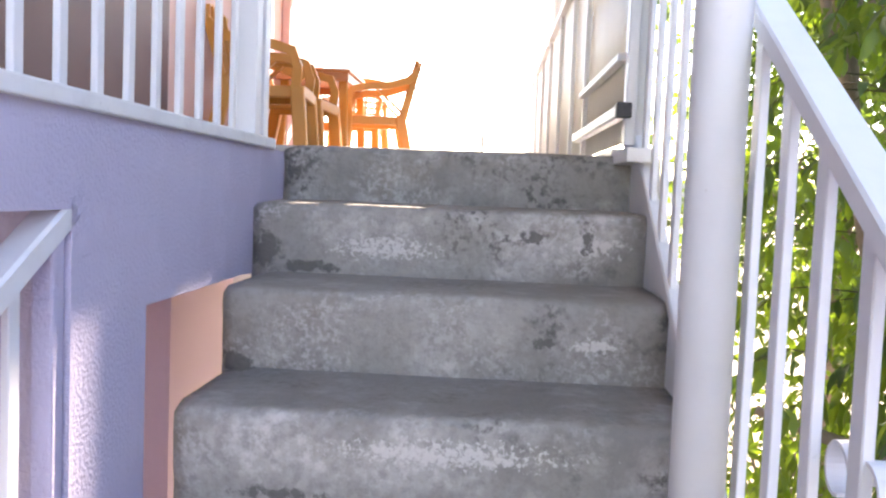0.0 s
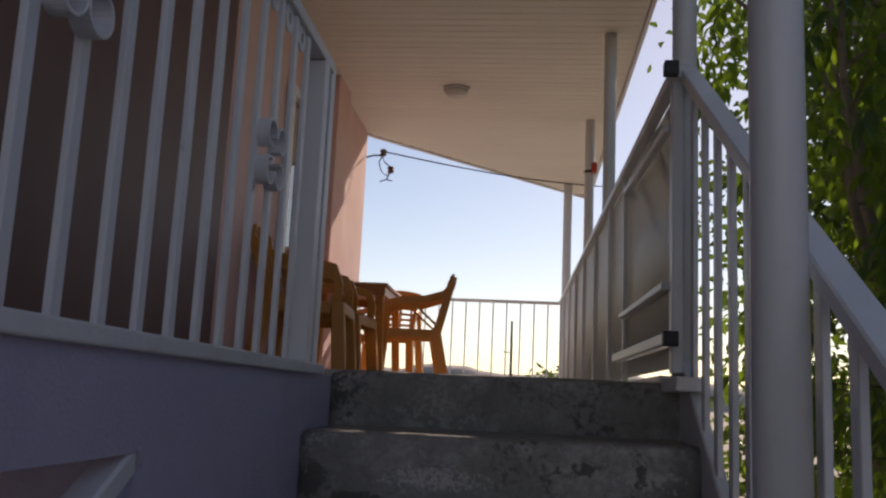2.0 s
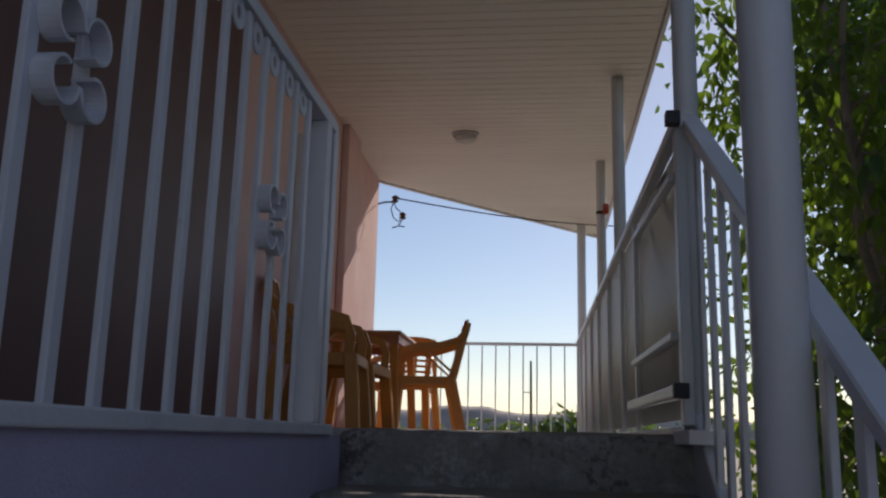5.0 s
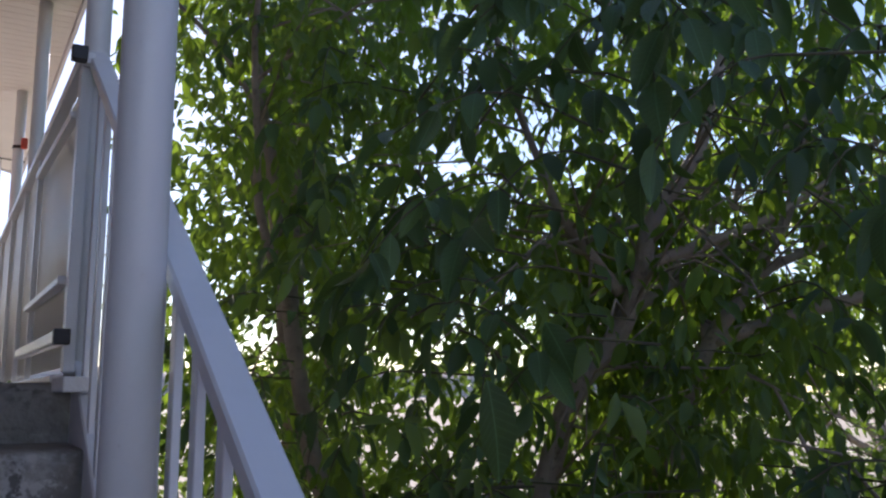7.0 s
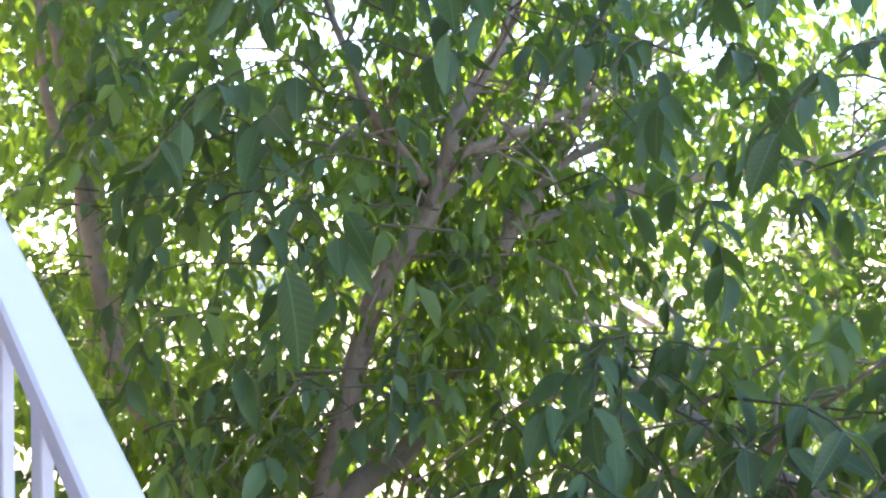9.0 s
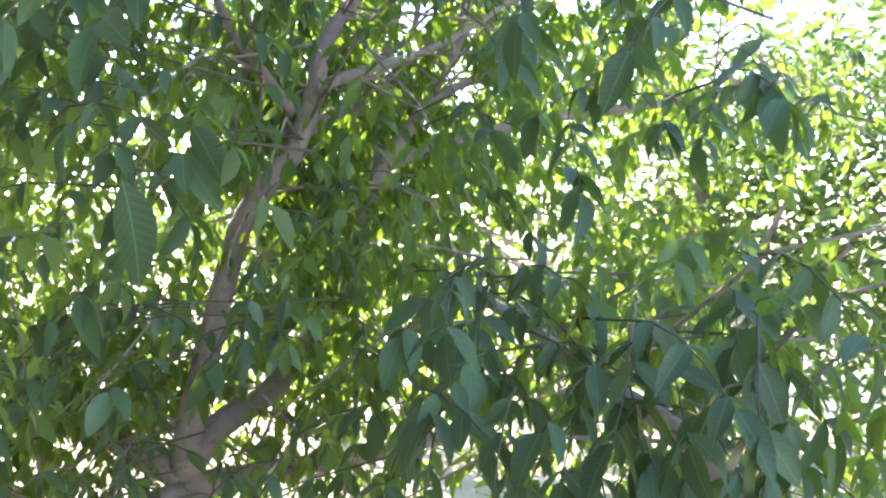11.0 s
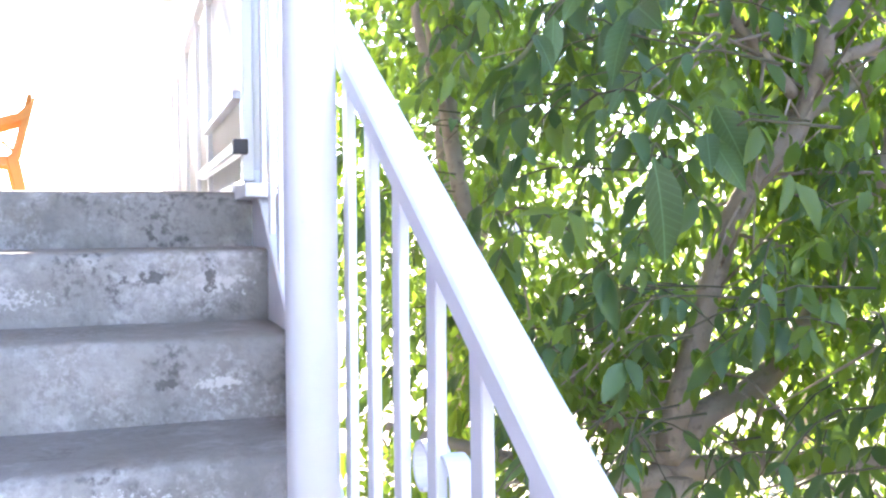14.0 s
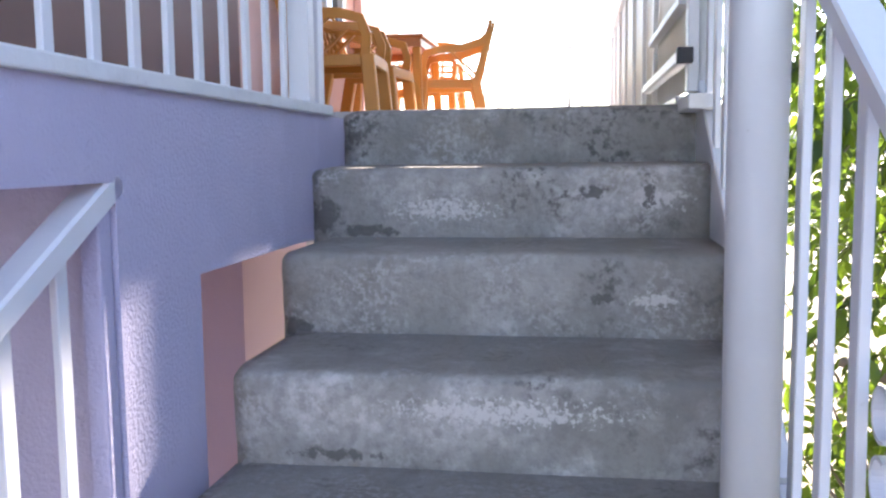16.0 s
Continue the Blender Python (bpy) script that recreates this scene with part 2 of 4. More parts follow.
CABLE = material("black cable", (0.02, 0.02, 0.022), 0.6, spots=((50.0, 0.5, 0.7, (0.05, 0.05, 0.05), 0.5),))
RED_PLASTIC = material("red plastic", (0.55, 0.06, 0.03), 0.4, spots=((30.0, 0.5, 0.7, (0.4, 0.04, 0.02), 0.5),))
TILE = material("porch floor screed", (0.55, 0.53, 0.50), 0.75, spots=((3.0, 0.4, 0.7, (0.47, 0.45, 0.43), 0.7), (30.0, 0.6, 0.75, (0.62, 0.6, 0.57), 0.5)), bump=((40.0, 0.3, 0.004),))
BARK = material("tree bark", (0.25, 0.20, 0.165), 0.9, spots=((6.0, 0.42, 0.68, (0.35, 0.29, 0.25), 0.8), (30.0, 0.55, 0.72, (0.09, 0.07, 0.055), 0.7)), bump=((22.0, 0.8, 0.012), (80.0, 0.5, 0.004)))
DIRT = material("dry sandy ground", (0.44, 0.375, 0.29), 0.95, spots=((0.35, 0.42, 0.65, (0.33, 0.29, 0.19), 0.8), (4.0, 0.5, 0.7, (0.56, 0.46, 0.33), 0.7), (40.0, 0.58, 0.75, (0.30, 0.24, 0.16), 0.6)), bump=((3.0, 0.6, 0.05), (40.0, 0.6, 0.01)))
HILL = material("bare hills", (0.50, 0.43, 0.36), 0.95, spots=((0.012, 0.4, 0.65, (0.24, 0.21, 0.21), 0.8), (0.06, 0.5, 0.7, (0.36, 0.31, 0.27), 0.5)))
TWIG = material("young twig", (0.075, 0.07, 0.035), 0.8, spots=((40.0, 0.45, 0.65, (0.05, 0.04, 0.025), 0.7),), bump=((80.0, 0.3, 0.003),))
LEAF = leaf_material("walnut leaf", (0.040, 0.082, 0.036), (0.34, 0.54, 0.04), 0.37)
# Darker, less translucent copies of the leaf: near-side shade put into the colour.
LEAF_SHADE = leaf_material("shade-toned walnut leaf", (0.037, 0.078, 0.035), (0.20, 0.37, 0.04), 0.22)
LEAF_NEAR = leaf_material("shade-toned hanging walnut leaf", (0.037, 0.078, 0.035), (0.21, 0.38, 0.04), 0.22, True)
LEAF_FAR = leaf_material("far foliage", (0.036, 0.072, 0.03), (0.28, 0.45, 0.05), 0.25)
PANE = material("window glass", (0.02, 0.025, 0.03), 0.04, spec=0.9)
POLE_WOOD = material("weathered pole", (0.13, 0.10, 0.085), 0.9, spots=((6.0, 0.4, 0.7, (0.2, 0.17, 0.15), 0.7),), bump=((30.0, 0.5, 0.01),))

# ---- mesh helpers ----
def box(bm, lo, hi, bevel=0.0, turn=None):
    made = bmesh.ops.create_cube(bm, size=1.0)["verts"]
    size = [b - a for a, b in zip(lo, hi)]
    mid = Vector([(a + b) / 2 for a, b in zip(lo, hi)])
    for v in made:
        v.co = Vector([c * s for c, s in zip(v.co, size)])
    if bevel:
        edges = list({e for v in made for e in v.link_edges})
        made = list({v for f in bmesh.ops.bevel(bm, geom=edges, offset=bevel, segments=2, affect="EDGES", profile=0.5)["faces"] for v in f.verts} | {v for v in made if v.is_valid})
    for v in made:
        v.co = (turn @ v.co if turn else v.co) + mid
    return made


def tube(bm, points, radii, sides=10, square=False, width=None, cap=True):
    """A swept tube through points, round or rectangular (width, height)."""
    points = [Vector(p) for p in points]
    rings = []
    side = None
    for i, p in enumerate(points):
        d = (points[min(i + 1, len(points) - 1)] - points[max(i - 1, 0)]).normalized()
        if side is None:
            side = d.cross(Vector((0, 0, 1)) if abs(d.z) < 0.95 else Vector((1, 0, 0))).normalized()
        else:
            side = (side - d * side.dot(d)).normalized()
        up = side.cross(d)
        r = radii[i] if isinstance(radii, (list, tuple)) else radii
        if square:
            a, b = width[0] / 2, width[1] / 2
            c = min(a, b) * 0.25
            offs = [(a, b - c), (a - c, b), (-a + c, b), (-a, b - c), (-a, -b + c), (-a + c, -b), (a - c, -b), (a, -b + c)]
        else:
            offs = [(r * math.cos(2 * math.pi * k / sides), r * math.sin(2 * math.pi * k / sides)) for k in range(sides)]
        rings.append([bm.verts.new(p + side * x + up * y) for x, y in offs])
    n = len(rings[0])
    for a, b in zip(rings, rings[1:]):
        for k in range(n):
            f = bm.faces.new((a[k], a[(k + 1) % n], b[(k + 1) % n], b[k]))
            f.smooth = not square
    if cap:
        bm.faces.new(rings[0][::-1])
        bm.faces.new(rings[-1])
    return rings


def part(name, bm, mat, parent=None, label=""):
    """Links a bmesh as one mesh object, under parent if one is given."""
    bmesh.ops.recalc_face_normals(bm, faces=bm.faces[:])
    me = bpy.data.meshes.new(name)
    bm.to_mesh(me)
    bm.free()
    me.materials.append(mat)
    ob = new(name, me)
    ob.parent = parent
    return tagged(ob, label)


def box_part(name, lo, hi, mat, parent=None, label="", bevel=0.004, turn=None):
    bm = bmesh.new()
    box(bm, lo, hi, bevel, turn)
    return part(name, bm, mat, parent, label)


def prism(name, outline, axis, lo, hi, mat, parent=None, label="", bevel=0.0):
    """An outline in the plane across axis, drawn out from lo to hi."""
    bm = bmesh.new()
    put = {"x": lambda a, b, c: (c, a, b), "y": lambda a, b, c: (a, c, b), "z": lambda a, b, c: (a, b, c)}[axis]
    low = [bm.verts.new(put(a, b, lo)) for a, b in outline]
    high = [bm.verts.new(put(a, b, hi)) for a, b in outline]
    n = len(outline)
    bm.faces.new(low)
    bm.faces.new(high[::-1])
    for k in range(n):
        bm.faces.new((low[k], low[(k + 1) % n], high[(k + 1) % n], high[k]))
    if bevel:
        bmesh.ops.bevel(bm, geom=bm.edges[:], offset=bevel, segments=2, affect="EDGES", profile=0.5)
    return part(name, bm, mat, parent, label)


def empty(name, x=0, y=0, z=0, label="", category="", group="", kind=""):
    ob = new(name)
    ob.location = (x, y, z)
    ob.empty_display_size = 0.05
    return tagged(ob, label, category, group, kind)


# ---- setting: ground, house, stairs, porch ----
GROUND, FLOOR, CEIL = -2.02, -0.025, 2.44
RISE, TREAD, TOP_Z = 0.18, 0.325, -0.021
WALL_X, EDGE_X = -2.0, -0.96

def ground_height(x, y):
    far = max(0.0, math.hypot(x, y) - 25)
    return GROUND + 0.05 * noise.noise((x * 0.4, y * 0.4, 0)) - min(far * 0.004, 0.6)

bm = bmesh.new()
steps_r = [0.0, 1.5, 3, 4.5, 6, 8, 10, 13, 17, 22, 30, 45, 70, 110, 180, 300, 600, 1200, 2600]
rings = []
for r in steps_r[1:]:
    rings.append([bm.verts.new((r * math.cos(a * math.pi / 32), r * math.sin(a * math.pi / 32), ground_height(r * math.cos(a * math.pi / 32), r * math.sin(a * math.pi / 32)))) for a in range(64)])
centre = bm.verts.new((0, 0, GROUND))
for k in range(64):
    bm.faces.new((centre, rings[0][k], rings[0][(k + 1) % 64]))
    for a, b in zip(rings, rings[1:]):
        bm.faces.new((a[k], b[k], b[(k + 1) % 64], a[(k + 1) % 64]))
for f in bm.faces:
    f.smooth = True
tagged(part("ground", bm, DIRT), "dry sandy yard with sparse withered grass", "ground", kind="structure")

# hills far ahead
bm = bmesh.new()
prev = None
for k in range(161):
    x = -900 + 1800 * k / 160
    ridge = 26 + 9 * noise.noise((x * 0.006 + 3, 0, 0)) + 5 * noise.noise((x * 0.021, 4, 0)) + 2.5 * noise.noise((x * 0.06, 7, 0)) + 9 * math.exp(-((x + 78) / 40) ** 2)
    row = [bm.verts.new((x, 860, -12)), bm.verts.new((x, 885, ridge * 0.45)), bm.verts.new((x, 905, ridge * 0.86)), bm.verts.new((x, 925, ridge)), bm.verts.new((x, 1010, -12))]
    if prev:
        for a in range(4):
            bm.faces.new((prev[a], row[a], row[a + 1], prev[a + 1])).smooth = True
    prev = row
tagged(part("backdrop", bm, HILL), "low bare brown hills in the far distance", "hills", kind="structure")

# stairs: each step a mesh with worn, rounded nosing, all one flight
def step_mesh(z, y, x0, x1, down, back, k):
    """A concrete step: nosing at y and z, worn front edge, uneven face."""
    bm = bmesh.new()
    nx, prof = 26, []
    prof = [(y + back, z + 0.0), (y + 0.16, z - 0.001), (y + 0.07, z - 0.002), (y + 0.03, z - 0.004), (y + 0.012, z - 0.010), (y + 0.002, z - 0.024), (y, z - 0.045), (y + 0.002, z - 0.085), (y + 0.005, z - 0.125), (y + 0.006, z - 0.155), (y + 0.006, z - down)]
    grid = []
    for i in range(nx + 1):
        u = i / nx
        x = x0 + (x1 - x0) * u
        col = []
        for j, (py, pz) in enumerate(prof):
            w = 0.006 * noise.noise((x * 5 + k * 7.3, j * 0.9, 1.7)) + 0.003 * noise.noise((x * 17 + k, j * 2.0, 5.1))
            edge = min(u, 1 - u) * (x1 - x0)
            rounded = max(0.0, 0.05 - edge) ** 2 * 9 if x0 < -0.5 and u < 0.5 else 0.0
            front = 1.0 if j > 2 else 0.25
            col.append(bm.verts.new((x, py + w * front + rounded * (1 if j > 2 else 0), pz + w * (0.5 if 1 < j < 6 else 0.2) - (rounded * 0.4 if j < 5 else 0))))
        grid.append(col)
    for a, b in zip(grid, grid[1:]):
        for j in range(len(prof) - 1):
            bm.faces.new((a[j], b[j], b[j + 1], a[j + 1])).smooth = True
    for col in (grid[0], grid[-1]):
        low = [bm.verts.new((col[0].co.x, y + back, z - down))]
        bm.faces.new(col + low if col is grid[0] else (col + low)[::-1])
    a, b = grid[0], grid[-1]
    return bm

stairs = empty("staircase", -0.45, -1.6, GROUND, "worn grey concrete outdoor stairs beside the porch", "stairs", kind="structure")
shift = Matrix.Translation((0.45, 1.6, -GROUND))
for k in range(12):
    z = TOP_Z if k == 0 else -RISE * k
    y = -TREAD * k - (0.012 if k == 3 else 0.0)
    nxt = 0.160 if k == 0 else RISE
    bm = step_mesh(z, y, -0.962 if k < 2 else (-0.935 if k == 2 else -0.918), 0.03, nxt + 0.02, 0.5 if k == 0 else TREAD + 0.012, k)
    bm.transform(shift)
    part("step", bm, CONCRETE, stairs)
outline = [(0.0, -0.19), (-0.33, -0.37), (-0.66, -0.55), (-0.99, -0.73), (-1.32, -0.91), (-1.65, -1.09), (-1.98, -1.27), (-2.31, -1.45), (-2.64, -1.63), (-2.97, -1.81), (-3.3, GROUND - 0.05), (-2.2, GROUND - 0.05), (0.4, -0.65), (0.4, -0.19)]
n_out = [(a + 1.6, b - GROUND) for a, b in outline]
prism("slab", n_out, "x", -0.9 + 0.45, -0.09 + 0.45, CONCRETE, stairs, "concrete underside of the stairs")

# porch floor slab (two arms) and its lavender edge
floor = [(WALL_X, -4.6), (EDGE_X - 0.05, -4.6), (EDGE_X - 0.05, 0.06), (0.12, 0.06), (0.12, 7.85), (-1.2, 7.85), (WALL_X, 7.85)]
tagged(prism("floor", floor, "z", -0.17, FLOOR, TILE), "pale screed floor of the raised porch", "floor", kind="structure")
edge = empty("porch_edge", EDGE_X, -1.2, -0.7, "lavender plastered edge beam and pillar under the porch", "wall", kind="structure")
def edge_piece(name, lo, hi, mat=LAVENDER, bevel=0.006, label=""):
    o = Vector((EDGE_X, -1.2, -0.7))
    return box_part(name, Vector(lo) - o, Vector(hi) - o, mat, edge, label, bevel)
edge_outline = [(-4.6, -0.046), (0.012, -0.046), (0.025, -0.09), (0.012, -0.25), (-0.25, -0.372), (-0.42, -0.366), (-0.997, -0.366), (-0.997, GROUND), (-1.282, GROUND), (-1.282, -0.191), (-4.6, -0.191)]
prism("beam", [(a + 1.2, b + 0.7) for a, b in edge_outline], "x", -0.2, 0.0, LAVENDER, edge)
prism("curb", [(a + 1.2, b + 0.7) for a, b in [(-4.6, -0.046), (-0.135, -0.046), (-0.13, -0.018), (-4.6, -0.018)]], "x", -0.11, 0.012, WHITE_CURB, edge, "white painted kerb under the railing", 0.004)
# pink walls: house wall beside the porch, its pillar, and the walls under the porch
house = empty("wall_house", WALL_X, 2, FLOOR, "pink plastered house wall along the porch", "wall", kind="structure")
def wall_piece(name, lo, hi, mat=PINK, label="", bevel=0.008):
    o = Vector((WALL_X, 2, FLOOR))
    return box_part(name, Vector(lo) - o, Vector(hi) - o, mat, house, label, bevel)
wall_piece("wall_body", (-2.4, -4.6, GROUND), (WALL_X, 5.87, CEIL + 0.02))
wall_piece("pilaster", (WALL_X + 0.002, 4.22, FLOOR), (WALL_X + 0.06, 4.66, CEIL), PINK)
# A plain dark red panel covers the near stretch of wall.
wall_piece("shutter", (WALL_X + 0.003, -4.5, FLOOR + 0.03), (WALL_X + 0.05, 1.76, 2.15), DARK_RED, "dark red panel on the house wall", 0.01)
win = empty("window_1", WALL_X, 3.35, 1.3, "white framed window in the pink wall", "window", kind="structure")
for lo, hi in (((0.002, -0.42, -0.6), (0.05, -0.36, 0.6)), ((0.002, 0.36, -0.6), (0.05, 0.42, 0.6)), ((0.002, -0.36, 0.54), (0.05, 0.36, 0.6)), ((0.002, -0.36, -0.6), (0.05, 0.36, -0.54)), ((0.004, -0.025, -0.54), (0.045, 0.025, 0.54))):
    box_part("frame", lo, hi, WHITE_METAL, win)
for lo, hi in (((0.004, -0.36, -0.54), (0.012, -0.025, 0.54)), ((0.004, 0.025, -0.54), (0.012, 0.36, 0.54))):
    box_part("pane", lo, hi, PANE, win, "dark reflecting glass", 0.0)
tagged(box_part("wall_under", (-2.3, -4.6, GROUND), (-1.625, 0.45, -0.175), MAUVE), "mauve plastered wall under the porch", "wall", kind="structure")
pier = prism("wall_pier", [(-1.27, -0.02), (-1.27, 0.6), (-1.62, 0.6), (-1.62, -0.02)], "z", GROUND, -0.175, PALE_PINK)
tagged(pier, "pink plastered corner of the wall behind the stairs", "wall", kind="structure")
tagged(box_part("wall_cellar", (-1.98, 0.605, GROUND), (-1.5, 7.8, -0.175), LAVENDER), "lavender plastered wall under the porch", "wall", kind="structure")

# Out of view; added to keep sky light off the porch's left side.
tagged(box_part("wall_light_block", (4.2, -14.0, GROUND - 0.3), (4.5, -2.4, 2.2), PALE_PINK), "unseen plain wall added to hold back side light", "wall", kind="structure")

# ceiling: a slab with boards across, one mesh, diagonal far end
bm = bmesh.new()
# The first boards, behind the camera, are unseen and added to cut sky light.
y = -3.25
while y < 8.6:
    y1 = y + 0.094
    x0 = WALL_X if y1 < 5.9 else WALL_X + (y1 - 5.9) / 1.10
    if x0 < 0.2:
        box(bm, (x0, y, CEIL), (0.33, y1, CEIL + 0.02), 0.0)
    y += 0.1
tagged(part("ceiling", bm, CEILING), "cream boarded ceiling of the porch", "ceiling", kind="structure")
# Likewise run on out of view at the near end, to shade the porch.
tagged(prism("roof", [(-6.0, -5.2), (-0.9, -5.2), (-0.9, -3.3), (0.36, -3.3), (0.36, 8.5), (-2.02, 5.88), (-6.0, 5.88)], "z", CEIL + 0.024, CEIL + 0.16, CEILING), "white edged flat porch roof", "roof", kind="structure")
prism("trim", [(0.335, -3.3), (0.36, -3.3), (0.36, 8.5), (0.335, 8.47)], "z", CEIL - 0.03, CEIL + 0.022, WHITE_METAL)
tagged(prism("trim", [(-2.0, 5.86), (0.36, 8.456), (0.36, 8.52), (-2.0, 5.92)], "z", CEIL - 0.012, CEIL + 0.022, WHITE_METAL), "white eaves board at the far roof edge", "trim", kind="structure")
tagged(bpy.data.objects["trim"], "white eaves board along the porch roof", "trim", kind="structure")

# ---- railings ----
def scroll_points(cx, cz, r, start, turns, flip=1):
    return [(cx + flip * (r * (1 - 0.30 * k / 20)) * math.cos(start + 2 * math.pi * turns * k / 20), cz + (r * (1 - 0.30 * k / 20)) * math.sin(start + 2 * math.pi * turns * k / 20)) for k in range(21)]


def scroll(parent, x, cy, cz, r, flip, up):
    bm = bmesh.new()
    pts = scroll_points(0, 0, r, math.pi, -0.82 * up, flip)
    tube(bm, [(x, cy + a, cz + b) for a, b in pts], 0, square=True, width=(0.005, 0.030))
    return part("scroll", bm, WHITE_METAL, parent)


def flat_bar(parent, x, y, z0, z1, w=0.025, d=0.011, name="baluster"):
    bm = bmesh.new()
    zs = [z0 + (z1 - z0) * k / 5 for k in range(6)]
    tube(bm, [(x + 0.0015 * noise.noise((y * 9, z * 4, 0)), y + 0.002 * noise.noise((y * 9, z * 5, 3)), z) for z in zs], 0, square=True, width=(w, d))
    return part(name, bm, WHITE_METAL, parent)


# railing on the porch edge beside the stairs
rail = empty("porch_railing", EDGE_X, -0.2, -0.018, "white steel railing with flat bars and scrolls on the porch edge", "railing")
O = Vector((EDGE_X, -0.2, -0.018))
def rp(name, lo, hi, label="", bevel=0.003, mat=WHITE_METAL):
    return box_part(name, Vector(lo) - O, Vector(hi) - O, mat, rail, label, bevel)
rp("top_rail", (-1.005, -4.5, 0.79), (-0.958, -0.202, 0.822))
rp("end_post", (-1.012, -0.315, -0.017), (-0.957, -0.265, 0.789))
rp("gate_post", (-1.018, -0.200, -0.03), (-0.966, -0.150, 0.830), "slimmer steel post beside the end post")
for k in range(33):
    y = -0.463 - 0.1195 * k
    flat_bar(rail, 0.0 - 0.012, y - O.y, 0.0, 0.805)
for k in range(8):
    y0 = -0.766 - 0.825 * k
    if y0 < -4.3:
        break
    for sy in (-1, 1):
        for sz in (-1, 1):
            scroll(rail, 0.006, y0 + sy * 0.036 - O.y, 0.415 + sz * 0.036, 0.034, sy, sz)
# round knots under the top rail
for k in range(32):
    bm = bmesh.new()
    y = -0.523 - 0.1195 * k - O.y
    tube(bm, [(-0.012, y + 0.024 * math.cos(a * math.pi / 6), 0.778 + 0.024 * math.sin(a * math.pi / 6)) for a in range(13)], 0, square=True, width=(0.02, 0.005), cap=False)
    part("ring", bm, WHITE_METAL, rail)

# columns
def column(x, y, z0, z1, r, label):
    base = empty("column", x, y, z0, label, "column", "porch columns")
    bm = bmesh.new()
    tube(bm, [(0, 0, 0.01), (0, 0, (z1 - z0) * 0.5), (0, 0, z1 - z0)], r, 24)
    part("shaft", bm, WHITE_METAL, base)
    bm = bmesh.new()
    tube(bm, [(0, 0, 0), (0, 0, 0.008)], r * 1.6, 20)
    part("base_plate", bm, WHITE_METAL, base)
    return base
column(-0.036, -1.22, -1.1, CEIL + 0.02, 0.041, "thick round white steel column beside the stairs")
column(0.035, -0.03, -0.02, CEIL, 0.035, "round white steel column at the stair head")
column(0.133, 3.39, FLOOR, CEIL, 0.042, "round white steel column at the porch edge")
clamp_col = column(0.135, 5.32, FLOOR, CEIL, 0.042, "round white steel column with a cable clamp")
column(0.06, 7.75, FLOOR, CEIL, 0.05, "round white steel column at the far porch corner")

# stair railing on the open side
srail = empty("stair_railing", 0.03, -1.1, -0.6, "white steel stair railing with flat bars and a square handrail", "railing")
O = Vector((0.03, -1.1, -0.6))
def line_z(y):
    return 0.873 + 0.645 * (y + 0.08)
def stair_tube(name, y0, y1, x, dz, w, parent):
    bm = bmesh.new()
    tube(bm, [Vector((x, y, line_z(y) + dz)) - O for y in (y0, (y0 + y1) / 2, y1)], 0, square=True, width=w)
    return part(name, bm, WHITE_METAL, parent)
stair_tube("handrail", -0.05, -1.12, 0.035, -0.02, (0.052, 0.032), srail)
stair_tube("handrail", -1.12, -3.4, 0.035, -0.02, (0.052, 0.032), srail)
stair_tube("bottom_rail", -0.05, -1.12, 0.035, -0.87, (0.03, 0.03), srail)
stair_tube("bottom_rail", -1.12, -3.4, 0.035, -0.88, (0.03, 0.03), srail)
bm = bmesh.new()
rows_s = [[bm.verts.new(Vector((x, y, line_z(y) + dz)) - O) for x, dz in ((0.024, -0.86), (0.030, -0.86), (0.030, -1.16), (0.024, -1.16))] for y in (-0.02, -0.5, -1.06)]
for a, b in zip(rows_s, rows_s[1:]):
    for q in range(4):
        bm.faces.new((a[q], a[(q + 1) % 4], b[(q + 1) % 4], b[q]))
bm.faces.new(rows_s[0])
bm.faces.new(rows_s[-1][::-1])
part("stringer", bm, WHITE_METAL, srail, "white sheet steel stringer")
y = -0.18
k = 0
while y > -3.35:
    if abs(y + 1.22) > 0.03:
        flat_bar(srail, 0.005, y - O.y, line_z(y) - 0.87 - O.z, line_z(y) - 0.04 - O.z, 0.034, 0.014)
    y -= 0.143
for cy in (-1.59, -2.45):
    cz = line_z(cy) - 0.37
    for sy in (-1, 1):
        for sz in (-1, 1):
            scroll(srail, 0.018, cy + sy * 0.04 - O.y, cz + sz * 0.035 - O.z, 0.036, sy, sz)
box_part("lower_post", Vector((0.0, -3.42, GROUND)) - O, Vector((0.06, -3.36, line_z(-3.4) - 0.01)) - O, WHITE_METAL, srail)

# railing of the lower stairs on the house side
lrail = empty("lower_railing", -0.96, -1.32, -0.9, "white steel handrail beside the lower steps", "railing")
O = Vector((-0.96, -1.32, -0.9))
bm = bmesh.new()
tube(bm, [Vector((-0.985, -1.262, -0.192)) - O, Vector((-0.985, -2.3, -0.752)) - O, Vector((-0.985, -3.4, -1.346)) - O], 0, square=True, width=(0.05, 0.04))
part("handrail", bm, WHITE_METAL, lrail)
box_part("post", Vector((-1.0, -1.322, -1.7)) - O, Vector((-0.967, -1.286, -0.22)) - O, LAVENDER, lrail, "post painted lavender")
for k in range(14):
    y = -1.40 - 0.13 * k
    zt = -0.205 + (y + 1.262) * 0.54
    flat_bar(lrail, -0.025, y - O.y, max(GROUND - O.z, zt - 0.85 - O.z), zt - O.z, 0.028, 0.012)

